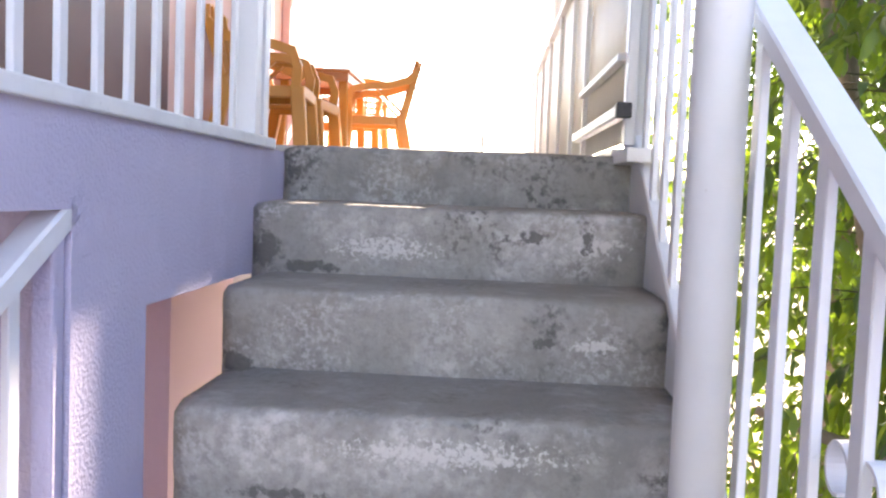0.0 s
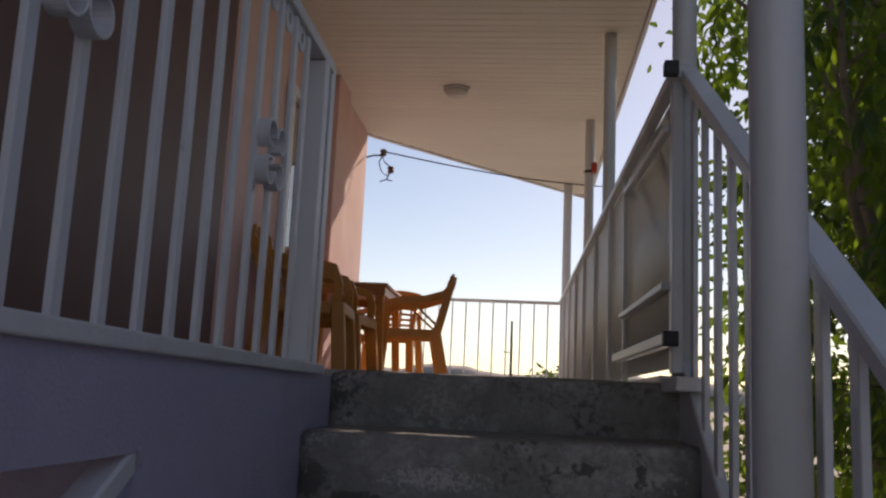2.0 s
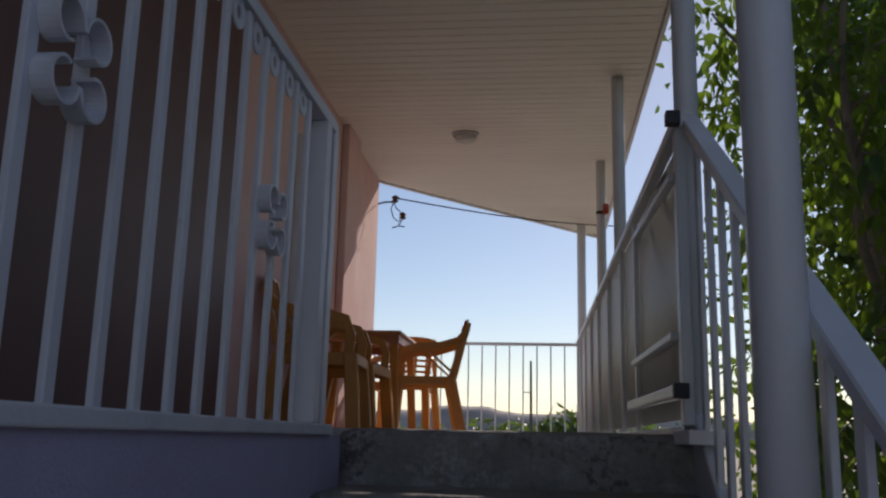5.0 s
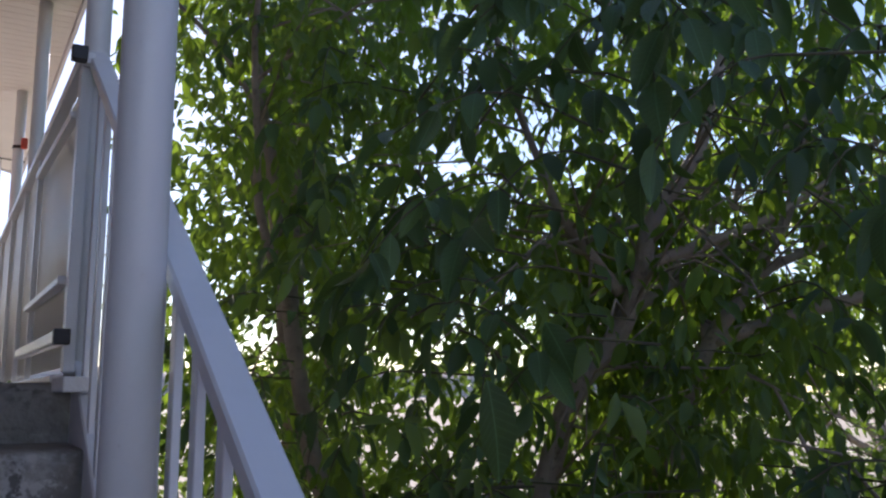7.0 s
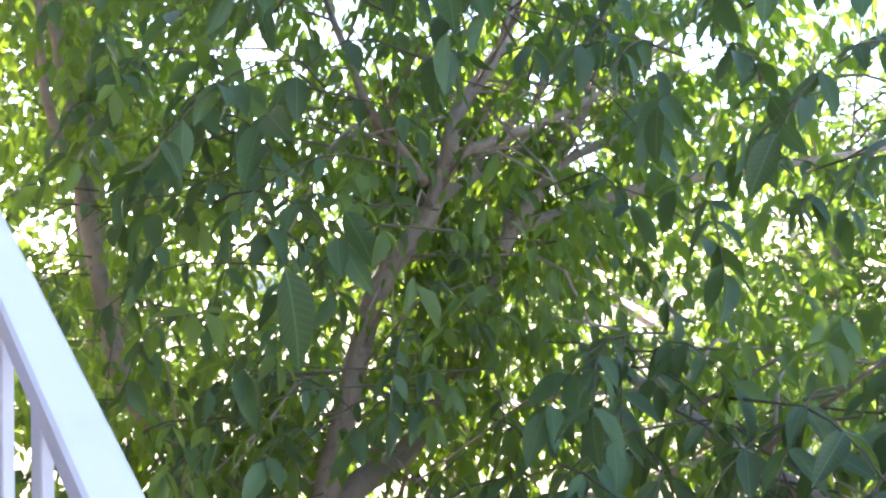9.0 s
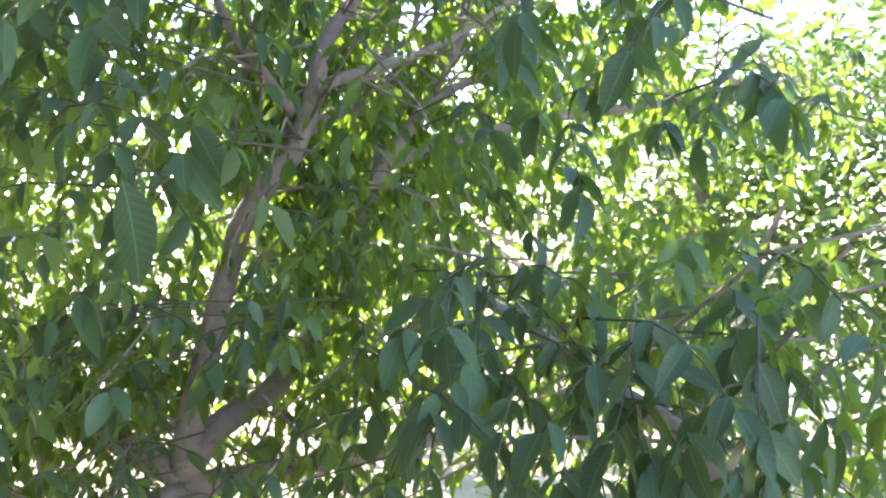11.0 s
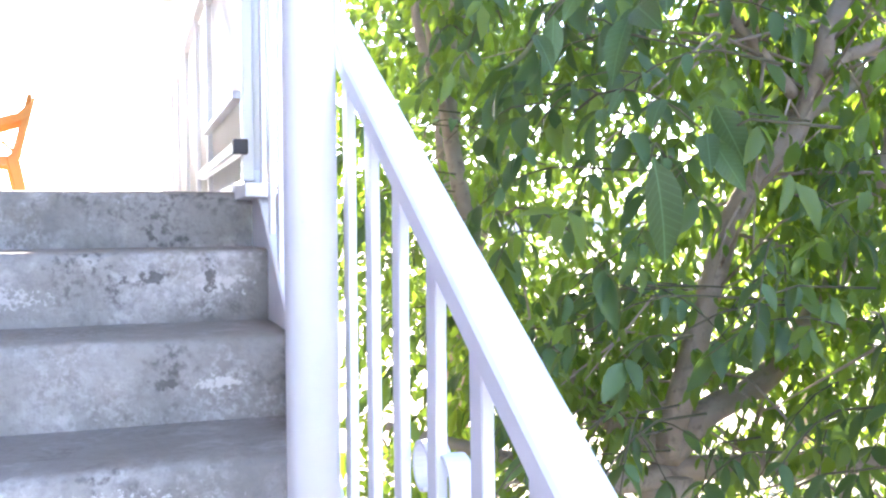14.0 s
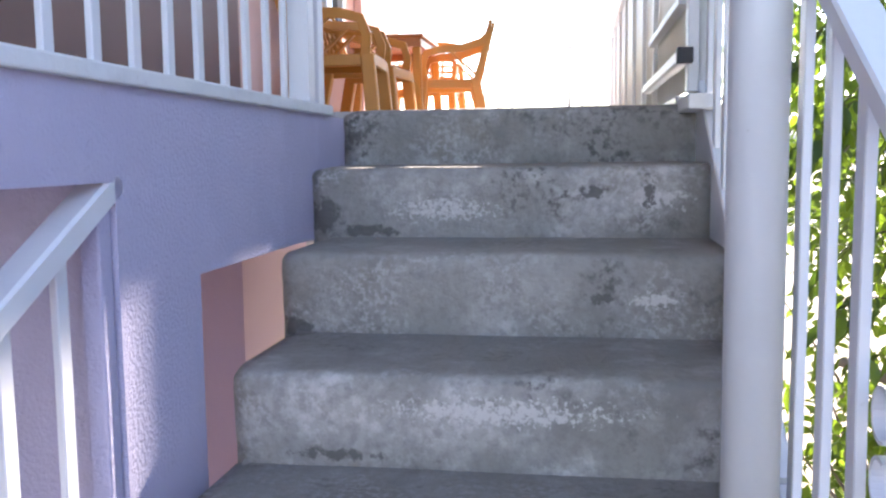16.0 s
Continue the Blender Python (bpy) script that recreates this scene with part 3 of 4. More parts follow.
# porch railing with sheeting on the open side
prail = empty("sheeted_railing", 0.0, 0, FLOOR, "white tube railing clad with milky sheets along the porch", "railing")
O = Vector((0, 0, FLOOR))
TOP0, TOP1 = 0.838, 1.03
def top_z(y):
    return TOP0 + (TOP1 - TOP0) * (y + 0.13) / 7.85
def long_tube(name, y0, y1, z0, z1, x, w, label=""):
    bm = bmesh.new()
    tube(bm, [Vector((x, y0 + (y1 - y0) * q / 4, z0 + (z1 - z0) * q / 4)) - O for q in range(5)], 0, square=True, width=w)
    return part(name, bm, WHITE_METAL, prail, label)
rail_hi = long_tube("top_rail", -0.13, 7.72, TOP0, TOP1, 0.0, (0.04, 0.03))
long_tube("middle_rail", -0.02, 1.12, 0.247, 0.264, -0.012, (0.03, 0.022))
rail_lo = long_tube("low_rail", -0.13, 1.22, 0.088, 0.099, -0.022, (0.035, 0.035))
long_tube("upper_brace", -0.04, 1.0, 0.70, 0.755, -0.012, (0.025, 0.022))
for z, holder in ((0.088, rail_lo), (0.838, rail_hi)):
    box_part("end_cap", Vector((-0.042, -0.165, z - 0.02)) - O, Vector((-0.002, -0.13, z + 0.02)) - O, RUBBER, holder, "black plastic end cap", 0.003)
box_part("end_stile", Vector((-0.01, -0.1, 0.0)) - O, Vector((0.02, -0.05, 0.84)) - O, WHITE_METAL, prail)
long_tube("base_strip", 0.03, 7.7, -0.013, -0.013, 0.0, (0.05, 0.02), "white metal strip along the floor")
ys = [-0.04, 1.17, 1.85, 2.75, 3.75, 4.75, 5.75, 6.75, 7.68]
for a, b in zip(ys, ys[1:]):
    bm = bmesh.new()
    n = 10
    cols = []
    for q in range(n + 1):
        y = a + 0.01 + (b - a - 0.02) * q / n
        xo = 0.018 + 0.004 * noise.noise((y * 2.2, a, 0))
        cols.append([bm.verts.new(Vector((xo + dx, y, z)) - O) for dx in (0, 0.004) for z in (0.02, top_z(y) - 0.015)])
    for c, d in zip(cols, cols[1:]):
        bm.faces.new((c[0], d[0], d[1], c[1])).smooth = True
        bm.faces.new((c[2], c[3], d[3], d[2])).smooth = True
        bm.faces.new((c[1], d[1], d[3], c[3]))
        bm.faces.new((c[0], c[2], d[2], d[0]))
    bm.faces.new(cols[0])
    bm.faces.new(cols[-1][::-1])
    part("sheet", bm, PANEL, prail)
    box_part("stile", Vector((-0.006, b - 0.018, 0.0)) - O, Vector((0.014, b + 0.018, top_z(b) - 0.01)) - O, WHITE_METAL, prail)
# black-white kerb piece at the stair head
tagged(prism("curb", [(-0.24, -0.05), (0.02, -0.05), (0.02, -0.012), (-0.24, -0.012)], "x", -0.022, 0.055, WHITE_CURB, None, "", 0.004), "white painted kerb end at the stair head", "kerb", kind="structure")

# far railing
frail = empty("far_railing", -1.0, 7.75, FLOOR, "thin white rod railing at the far end of the porch", "railing")
O = Vector((-1.0, 7.75, FLOOR))
bm = bmesh.new()
tube(bm, [Vector((-2.3, 7.75, 1.03)) - O, Vector((0.02, 7.75, 1.03)) - O], 0, square=True, width=(0.035, 0.035))
part("top_rail", bm, WHITE_METAL, frail)
bm = bmesh.new()
tube(bm, [Vector((-2.3, 7.75, 0.04)) - O, Vector((0.02, 7.75, 0.04)) - O], 0, square=True, width=(0.02, 0.02))
part("bottom_rail", bm, WHITE_METAL, frail)
for k in range(15):
    bm = bmesh.new()
    x = -0.14 - 0.157 * k
    tube(bm, [Vector((x, 7.75, 0.03)) - O, Vector((x + 0.004 * noise.noise((k, 0, 0)), 7.75, 0.5)) - O, Vector((x, 7.75, 1.018)) - O], 0.008, 8)
    part("rod", bm, WHITE_METAL, frail)

# ---- furniture on the porch ----
def chair():
    """A moulded plastic armchair facing +y, with pierced back."""
    top = empty("armchair", 0, 0, 0, "ochre moulded plastic armchair with pierced back", "chair", "chairs round the table")
    bm = bmesh.new()
    g = [[bm.verts.new((-0.22 + 0.44 * i / 8, -0.2 + 0.43 * j / 8, 0.425 - 0.018 * math.sin(math.pi * i / 8) * math.sin(math.pi * j / 8) + 0.015 * (j / 8) ** 2)) for j in range(9)] for i in range(9)]
    for i in range(8):
        for j in range(8):
            bm.faces.new((g[i][j], g[i + 1][j], g[i + 1][j + 1], g[i][j + 1])).smooth = True
    bmesh.ops.solidify(bm, geom=bm.faces[:], thickness=0.012)
    box(bm, (-0.235, -0.2, 0.365), (-0.205, 0.235, 0.43), 0.006)
    box(bm, (0.205, -0.2, 0.365), (0.235, 0.235, 0.43), 0.006)
    box(bm, (-0.22, 0.215, 0.37), (0.22, 0.238, 0.432), 0.006)
    part("seat", bm, ORANGE, top)
    for sx in (-1, 1):
        for fy, foot in ((0.2, 0.235), (-0.19, -0.275)):
            bm = bmesh.new()
            tube(bm, [(sx * 0.265, foot, 0.0), (sx * 0.25, (fy + foot) / 2, 0.22), (sx * 0.238, fy, 0.42)], 0, square=True, width=(0.075, 0.06))
            part("leg", bm, ORANGE, top)
        bm = bmesh.new()
        tube(bm, [(sx * 0.245, 0.19, 0.40), (sx * 0.262, 0.2, 0.53), (sx * 0.268, 0.17, 0.615), (sx * 0.268, 0.06, 0.645), (sx * 0.262, -0.1, 0.655), (sx * 0.245, -0.24, 0.70), (sx * 0.225, -0.30, 0.76)], 0, square=True, width=(0.055, 0.026))
        part("armrest", bm, ORANGE, top)
        bm = bmesh.new()
        tube(bm, [(sx * 0.235, -0.19, 0.41), (sx * 0.238, -0.245, 0.58), (sx * 0.215, -0.315, 0.80)], 0, square=True, width=(0.04, 0.024))
        part("back_post", bm, ORANGE, top)
        bm = bmesh.new()
        tube(bm, [(sx * 0.262, 0.0, 0.64), (sx * 0.258, -0.1, 0.545), (sx * 0.24, -0.2, 0.46)], 0, square=True, width=(0.035, 0.016))
        part("arm_brace", bm, ORANGE, top)
    back = []
    def bp(u, v):
        return Vector((u, -0.2 - 0.105 * v - 0.02 * (1 - (u / 0.22) ** 2), 0.43 + 0.40 * v + 0.035 * v * (1 - (u / 0.22) ** 2)))
    bm = bmesh.new()
    tube(bm, [bp(-0.215 + 0.43 * q / 10, 0.96) for q in range(11)], 0, square=True, width=(0.022, 0.075))
    part("top_rail", bm, ORANGE, top)
    for u in (-0.15, -0.05, 0.05, 0.15):
        bm = bmesh.new()
        tube(bm, [bp(u, q / 6) for q in range(7)], 0, square=True, width=(0.052, 0.012))
        part("back_slat", bm, ORANGE, top)
    for v in (0.3, 0.42, 0.54, 0.66, 0.78):
        bm = bmesh.new()
        tube(bm, [bp(-0.2 + 0.4 * q / 6, v) + Vector((0, 0.004, 0)) for q in range(7)], 0, square=True, width=(0.012, 0.022))
        part("cross_bar", bm, ORANGE, top)
    return top

first = chair()
first.matrix_basis = pose(-1.29, 4.34, FLOOR, 0, 0, 98)
tagged(first, "ochre plastic armchair drawn out from the table end")
for x, y, turn, words in ((-1.66, 2.55, -86, "ochre plastic armchair with its back to the house wall"), (-1.60, 5.25, 176, "ochre plastic armchair at the far side of the table"), (-1.67, 3.28, -93, "ochre plastic armchair turned sideways before the table")):
    tagged(copy_thing(first, pose(x, y, FLOOR, 0, 0, turn)), words)

table = empty("table", -1.70, 4.43, FLOOR, "brown moulded plastic table with splayed legs", "table")
bm = bmesh.new()
box(bm, (-0.285, -0.53, 0.715), (0.285, 0.53, 0.745), 0.012)
part("tabletop", bm, TABLE_TOP, table)
bm = bmesh.new()
for lo, hi in (((-0.265, -0.51, 0.655), (0.265, -0.49, 0.715)), ((-0.265, 0.49, 0.655), (0.265, 0.51, 0.715)), ((-0.265, -0.49, 0.655), (-0.245, 0.49, 0.715)), ((0.245, -0.49, 0.655), (0.265, 0.49, 0.715))):
    box(bm, lo, hi, 0.003)
part("apron", bm, TABLE_TOP, table)
for sx in (-1, 1):
    for sy in (-1, 1):
        bm = bmesh.new()
        tube(bm, [(sx * 0.245, sy * 0.45, 0.0), (sx * 0.225, sy * 0.43, 0.4), (sx * 0.215, sy * 0.41, 0.70)], 0, square=True, width=(0.06, 0.06))
        part("leg", bm, ORANGE, table)

# ---- fixtures ----
lamp = empty("ceiling_lamp", -1.025, 4.50, CEIL, "oval white ceiling lamp with a cage", "ceiling lamp")
bm = bmesh.new()
tube(bm, [(0, 0, 0), (0, 0, -0.02)], 0.085, 20)
bmesh.ops.scale(bm, vec=(1.35, 1, 1), verts=bm.verts[:])
part("base", bm, WHITE_METAL, lamp)
bm = bmesh.new()
tube(bm, [(0, 0, -0.02), (0, 0, -0.045), (0, 0, -0.062), (0, 0, -0.07)], [0.072, 0.066, 0.045, 0.012], 20)
bmesh.ops.scale(bm, vec=(1.35, 1, 1), verts=bm.verts[:])
cover = part("cover", bm, GLASS_WHITE, lamp)
for d in (-0.03, 0.03):
    bm = bmesh.new()
    tube(bm, [(-0.1, d, -0.02), (-0.07, d, -0.06), (0, d, -0.078), (0.07, d, -0.06), (0.1, d, -0.02)], 0.004, 6)
    part("cage_bar", bm, WHITE_METAL, cover)

bracket = empty("cable_bracket", -1.98, 5.78, 2.2, "iron cable bracket with two brown ceramic insulators", "bracket")
bm = bmesh.new()
tube(bm, [(-0.01, 0.0, -0.02), (0.07, 0, 0.0), (0.15, 0, 0.0)], 0.009, 8)
part("arm", bm, CABLE, bracket)
for dx, dz in ((0.16, 0.03), (0.24, -0.14)):
    bm = bmesh.new()
    tube(bm, [(dx, 0, dz - 0.035), (dx, 0, dz - 0.02), (dx, 0, dz - 0.005), (dx, 0, dz + 0.01), (dx, 0, dz + 0.025), (dx, 0, dz + 0.035)], [0.02, 0.036, 0.022, 0.036, 0.03, 0.012], 14)
    part("insulator", bm, BROWN_CERAMIC, bracket)
for pts in ([(0.15, 0, 0.0), (0.12, 0.01, -0.07), (0.15, 0, -0.16), (0.2, 0, -0.2), (0.24, 0, -0.15)], [(0.15, 0, 0.0), (0.17, 0, -0.06), (0.22, 0, -0.1), (0.24, 0, -0.13)], [(0.24, 0, -0.17), (0.2, 0, -0.24), (0.14, 0.0, -0.26)], [(0.2, 0, -0.24), (0.26, 0, -0.25)]):
    bm = bmesh.new()
    tube(bm, pts, 0.006, 6)
    part("wire", bm, CABLE, bracket)
cable = empty("overhead_cable", -1.82, 5.78, 2.24, "black overhead cable under the porch roof edge", "cable")
bm = bmesh.new()
p0, p1 = Vector((0, 0, 0)), Vector((2.6, 2.4, 0.27))
tube(bm, [p0.lerp(p1, q / 16) - Vector((0, 0, 0.06 * math.sin(math.pi * q / 16))) for q in range(17)], 0.007, 6)
part("strand", bm, CABLE, cable)
clamp = empty("cable_clamp", 0.135, 5.32, 1.96, "red plastic clamp with wire on the column", "clamp")
bm = bmesh.new()
tube(bm, [(0, 0, -0.012), (0, 0, 0.012)], 0.047, 16)
band = part("band", bm, CABLE, clamp)
bm = bmesh.new()
box(bm, (0.012, -0.085, -0.02), (0.062, -0.038, 0.07), 0.012)
part("knob", bm, RED_PLASTIC, band)

pole = empty("utility_pole", -1.05, 45, -2.2, "weathered utility pole with a crossarm beyond the yard", "utility pole")
bm = bmesh.new()
tube(bm, [(0, 0, -0.3), (0.02, 0, 3), (0, 0, 6.25)], [0.10, 0.085, 0.06], 10)
part("mast", bm, POLE_WOOD, pole)
bm = bmesh.new()
tube(bm, [(-0.42, 0, 4.62), (-0.05, 0, 4.6)], 0.028, 8)
part("lamp_arm", bm, POLE_WOOD, pole)

# ---- plants ----
def leaf_shape(n=5):
    """An ovate, pointed, cupped leaf along +y, 1 long: vertices and faces."""
    vs, fs = [], []
    for k in range(n + 1):
        t = k / n
        w = 0.205 * math.sin(math.pi * t ** 0.85) ** 0.8 if 0 < k < n else 0.0
        droop = -0.30 * t * t
        if w == 0:
            vs.append([(0, t, droop)])
        else:
            vs.append([(-w, t, droop + 0.10 * w / 0.22), (0, t, droop), (w, t, droop + 0.10 * w / 0.22)])
    flat, index = [], []
    for row in vs:
        index.append(list(range(len(flat), len(flat) + len(row))))
        flat += row
    for a, b in zip(index, index[1:]):
        if len(a) == 1:
            fs += [(a[0], b[1], b[0]), (a[0], b[2], b[1])]
        elif len(b) == 1:
            fs += [(a[0], a[1], b[0]), (a[1], a[2], b[0])]
        else:
            fs += [(a[0], a[1], b[1], b[0]), (a[1], a[2], b[2], b[1])]
    return np.array(flat), fs

LEAF_FINE, LEAF_COARSE = leaf_shape(6), leaf_shape(3)
rng = random.Random(5)

def leaf_matrix(place, length, way):
    """A leaf that hangs from place, pointing roughly along way."""
    d = Vector(way).normalized()
    side = d.cross(Vector((rng.uniform(-1, 1), rng.uniform(-1, 1), rng.uniform(-0.4, 1)))).normalized()
    m = Matrix((side, d, side.cross(d))).transposed().to_4x4()
    return Matrix.Translation(place) @ m @ Matrix.Diagonal((length * rng.uniform(0.85, 1.15), length, length, 1))


def foliage(name, leaves, shape, mat, parent):
    flat, fs = shape
    hom = np.c_[flat, np.ones(len(flat))]
    vs = np.concatenate([(hom @ np.array(m).T)[:, :3] for m in leaves])
    step = len(flat)
    faces = [tuple(i + step * k for i in f) for k in range(len(leaves)) for f in fs]
    me = bpy.data.meshes.new(name)
    me.from_pydata(vs.tolist(), [], faces)
    me.polygons.foreach_set("use_smooth", [True] * len(faces))
    me.materials.append(mat)
    ob = new(name, me)
    ob.parent = parent
    return ob


TREE = Vector((1.45, 0.03, GROUND))
tree = empty("walnut_tree", *TREE, "leafy walnut tree close beside the stairs", "tree")

def limb(pts, r0, r1, name="limb", wobble=0.02):
    pts = [Vector(p) for p in pts]
    fine = []
    for i in range(len(pts) - 1):
        p = [pts[max(i - 1, 0)], pts[i], pts[i + 1], pts[min(i + 2, len(pts) - 1)]]
        for q in range(5):
            t = q / 5
            fine.append(0.5 * ((2 * p[1]) + (p[2] - p[0]) * t + (2 * p[0] - 5 * p[1] + 4 * p[2] - p[3]) * t * t + (3 * p[1] - p[0] - 3 * p[2] + p[3]) * t ** 3))
    fine.append(pts[-1])
    n = len(fine)
    fine = [p + Vector((noise.noise(p * 3), noise.noise(p * 3 + Vector((9, 0, 0))), 0)) * wobble for p in fine]
    bm = bmesh.new()
    tube(bm, [p - TREE for p in fine], [(r0 + (r1 - r0) * k / (n - 1)) * (1 + 0.1 * noise.noise((k * 0.7, r0 * 40, 0))) for k in range(n)], 10)
    part(name, bm, BARK, tree)
    return fine

anchors = []
crotch = Vector((1.42, 0.03, -0.92))
limb([(1.42, 0.08, GROUND - 0.1), (1.38, 0.05, -1.5), crotch + Vector((0, 0, -0.05))], 0.125, 0.09, "trunk")
main = [
    ([crotch, (1.42, -0.02, -0.75), (1.46, -0.06, -0.50), (1.51, -0.12, -0.23), (1.55, -0.20, -0.05), (1.65, -0.30, 0.15), (1.70, -0.37, 0.34), (1.74, -0.40, 0.50), (1.86, -0.45, 0.70), (1.95, -0.45, 0.85), (2.2, -0.45, 1.5), (2.5, -0.4, 2.4)], 0.050, 0.014),
    ([crotch, (1.55, 0.0, -0.77), (1.80, 0.0, -0.66), (2.02, -0.1, -0.30), (2.17, -0.2, 0.13), (2.30, -0.3, 0.36), (2.52, -0.3, 0.66), (2.8, -0.3, 1.5)], 0.054, 0.015),
    ([crotch, (1.2, 0.25, -0.72), (0.95, 0.45, -0.45), (0.85, 0.6, 0.2), (0.75, 0.7, 1.0), (0.7, 0.9, 2.0)], 0.052, 0.016),
    ([crotch + Vector((0, 0, -0.04)), (1.68, -0.12, -0.93), (2.0, -0.35, -0.90), (2.5, -0.6, -0.80), (3.0, -0.9, -0.60)], 0.045, 0.014),
    ([crotch + Vector((0, 0, -0.06)), (1.1, -0.05, -0.95), (0.8, 0.0, -0.86), (0.45, 0.1, -0.75)], 0.045, 0.014),
    ([(1.66, -0.30, 0.27), (1.52, -0.30, 0.42), (1.41, -0.30, 0.56), (1.3, -0.2, 1.0), (1.2, 0.0, 1.8)], 0.022, 0.008),
    ([(1.71, -0.36, 0.35), (1.94, -0.40, 0.44), (2.36, -0.40, 0.60), (2.9, -0.5, 0.95)], 0.022, 0.008),
    ([(1.66, -0.29, 0.20), (2.07, -0.10, 0.35), (2.49, 0.10, 0.62), (2.78, 0.20, 0.82), (3.1, 0.4, 1.4)], 0.032, 0.01),
    ([(2.30, -0.3, 0.36), (2.62, -0.35, 0.50), (3.0, -0.5, 0.62)], 0.022, 0.008),
    ([(2.17, -0.2, 0.13), (2.7, -0.5, 0.3), (3.2, -0.9, 0.38), (3.8, -1.2, 0.5)], 0.03, 0.01),
    ([(2.17, -0.2, 0.13), (2.3, 0.25, 0.7), (2.1, 0.6, 1.4)], 0.028, 0.01),
    ([(2.0, -2.5, GROUND - 0.1), (1.75, -2.2, -1.2), (1.47, -1.85, -0.62), (1.45, -1.6, -0.46), (1.50, -1.36, -0.36), (1.48, -1.1, -0.24)], 0.034, 0.012),
    ([(0.85, 0.6, 0.2), (0.6, 0.3, 0.7), (0.5, 0.0, 1.3)], 0.022, 0.008),
    ([(0.85, 0.6, 0.2), (1.0, 1.0, 0.8), (1.2, 1.5, 1.6)], 0.024, 0.008),
]
stems = [Vector((1.4, 0.04, -1.2)), Vector((1.4, 0.04, -1.05))]
for number, (pts, r0, r1) in enumerate(main):
    line = limb(pts, r0, r1)
    anchors += line[4:]
    if number in (0, 1, 5, 6, 7):
        stems += [q for q in line if q.z < 0.95 and (number != 1 or q.z > 0.1 or q.z < -0.65)]
# twigs off the limbs
tips = []
for k in range(290):
    a = anchors[rng.randrange(len(anchors))]
    d = Vector((rng.gauss(0, 1), rng.gauss(0, 1), rng.gauss(0.15, 0.7))).normalized()
    n = rng.uniform(0.35, 0.95)
    mid = a + d * n * 0.5 + Vector((0, 0, 0.06))
    end = a + d * n + Vector((0, 0, -0.1 * n))
    if end.x < 0.33 or mid.x < 0.2:
        continue
    bm = bmesh.new()
    tube(bm, [p - TREE for p in (a, mid, end)], [0.006, 0.0045, 0.002], 5)
    part("twig", bm, BARK, tree)
    tips += [mid, end, mid.lerp(end, 0.5), a.lerp(mid, 0.6)]

CAMERA_SPOT = Vector((-0.25, -2.6, -0.1))

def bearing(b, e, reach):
    """A place at a bearing and height angle, in degrees, from the camera."""
    return CAMERA_SPOT + Vector((math.sin(radians(b)) * math.cos(radians(e)), math.cos(radians(b)) * math.cos(radians(e)), math.sin(radians(e)))) * reach

# openings in the crowns, cut along the camera's lines of sight: bearing, height angle, half width in degrees
GAPS = [(bearing(b, e, 1.0) - CAMERA_SPOT, math.cos(radians(h))) for b, e, h in (
    (17.6, 4.6, 2.6), (15.5, 12.0, 1.5), (53.4, -1.1, 1.4), (62.2, 2.8, 1.7), (66.4, 10.2, 2.7), (70.8, 12.6, 2.4), (50.2, 9.0, 1.5), (47.5, 13.5, 1.3),
    (36.7, 15.0, 1.0), (29.0, 15.5, 1.3), (33.8, 5.5, 0.9), (22.0, 17.0, 1.4), (57.5, 14.5, 1.6), (51.0, -17.5, 2.2), (58.0, -19.0, 2.0), (20.5, -1.5, 1.2), (43.0, 17.5, 1.0), (40.0, -6.0, 0.8))]

def in_gap(p):
    d = (p - CAMERA_SPOT).normalized()
    return any(d.dot(g) > c for g, c in GAPS) and rng.random() < 0.93

def clear(p):
    """Free of the stairs, of the openings, and mostly of the camera's sight lines to the forked limbs."""
    if p.x < 0.30 or (p - CAMERA_SPOT).length < 0.95 or in_gap(p):
        return False
    if p.z < -0.75 and rng.random() < 0.5:
        return False
    for q in stems:
        d = q - CAMERA_SPOT
        f = (p - CAMERA_SPOT).dot(d) / d.length_squared
        if 0.2 < f < 1.0 and (p - CAMERA_SPOT - d * f).length < 0.06 * f + 0.02:
            return rng.random() < 0.14
    return True


def leaflet(place, length, way):
    """A leaflet that hangs from place along way, its upper face towards the sky."""
    d = Vector(way).normalized()
    up = Vector((rng.gauss(0, 0.45), rng.gauss(0, 0.45), 1.0))
    side = d.cross(up)
    side = side.normalized() if side.length > 0.05 else Vector((1, 0, 0))
    m = Matrix((side, d, side.cross(d))).transposed().to_4x4()
    return Matrix.Translation(place - TREE) @ m @ Matrix.Diagonal((length * rng.uniform(0.85, 1.2), length, length * rng.uniform(0.5, 1.4), 1))


def compound(base, way, reach, pairs, size):
    """The stalk and the leaflets of one feathered walnut leaf, which droops from base along way."""
    d = Vector(way).normalized()
    line = [base + d * reach * q / 4 + Vector((0, 0, -0.55 * reach * (q / 4) ** 2)) for q in range(5)]
    out = []
    for k in range(pairs):
        t = 0.25 + 0.7 * k / max(pairs - 1, 1)
        a = base + d * reach * t + Vector((0, 0, -0.55 * reach * t * t))
        across = d.cross(Vector((0, 0, 1))).normalized()
        for s in (-1, 1):
            way2 = across * s * rng.uniform(0.5, 1.0) + d * rng.uniform(0.1, 0.7) + Vector((0, 0, -rng.uniform(0.3, 1.5)))
            out.append((a, size * rng.uniform(0.7, 1.1) * (0.75 + 0.35 * t), way2))
    out.append((line[-1], size * rng.uniform(1.0, 1.3), d * 0.6 + Vector((rng.gauss(0, 0.2), rng.gauss(0, 0.2), -rng.uniform(0.5, 1.3)))))
    return line, out


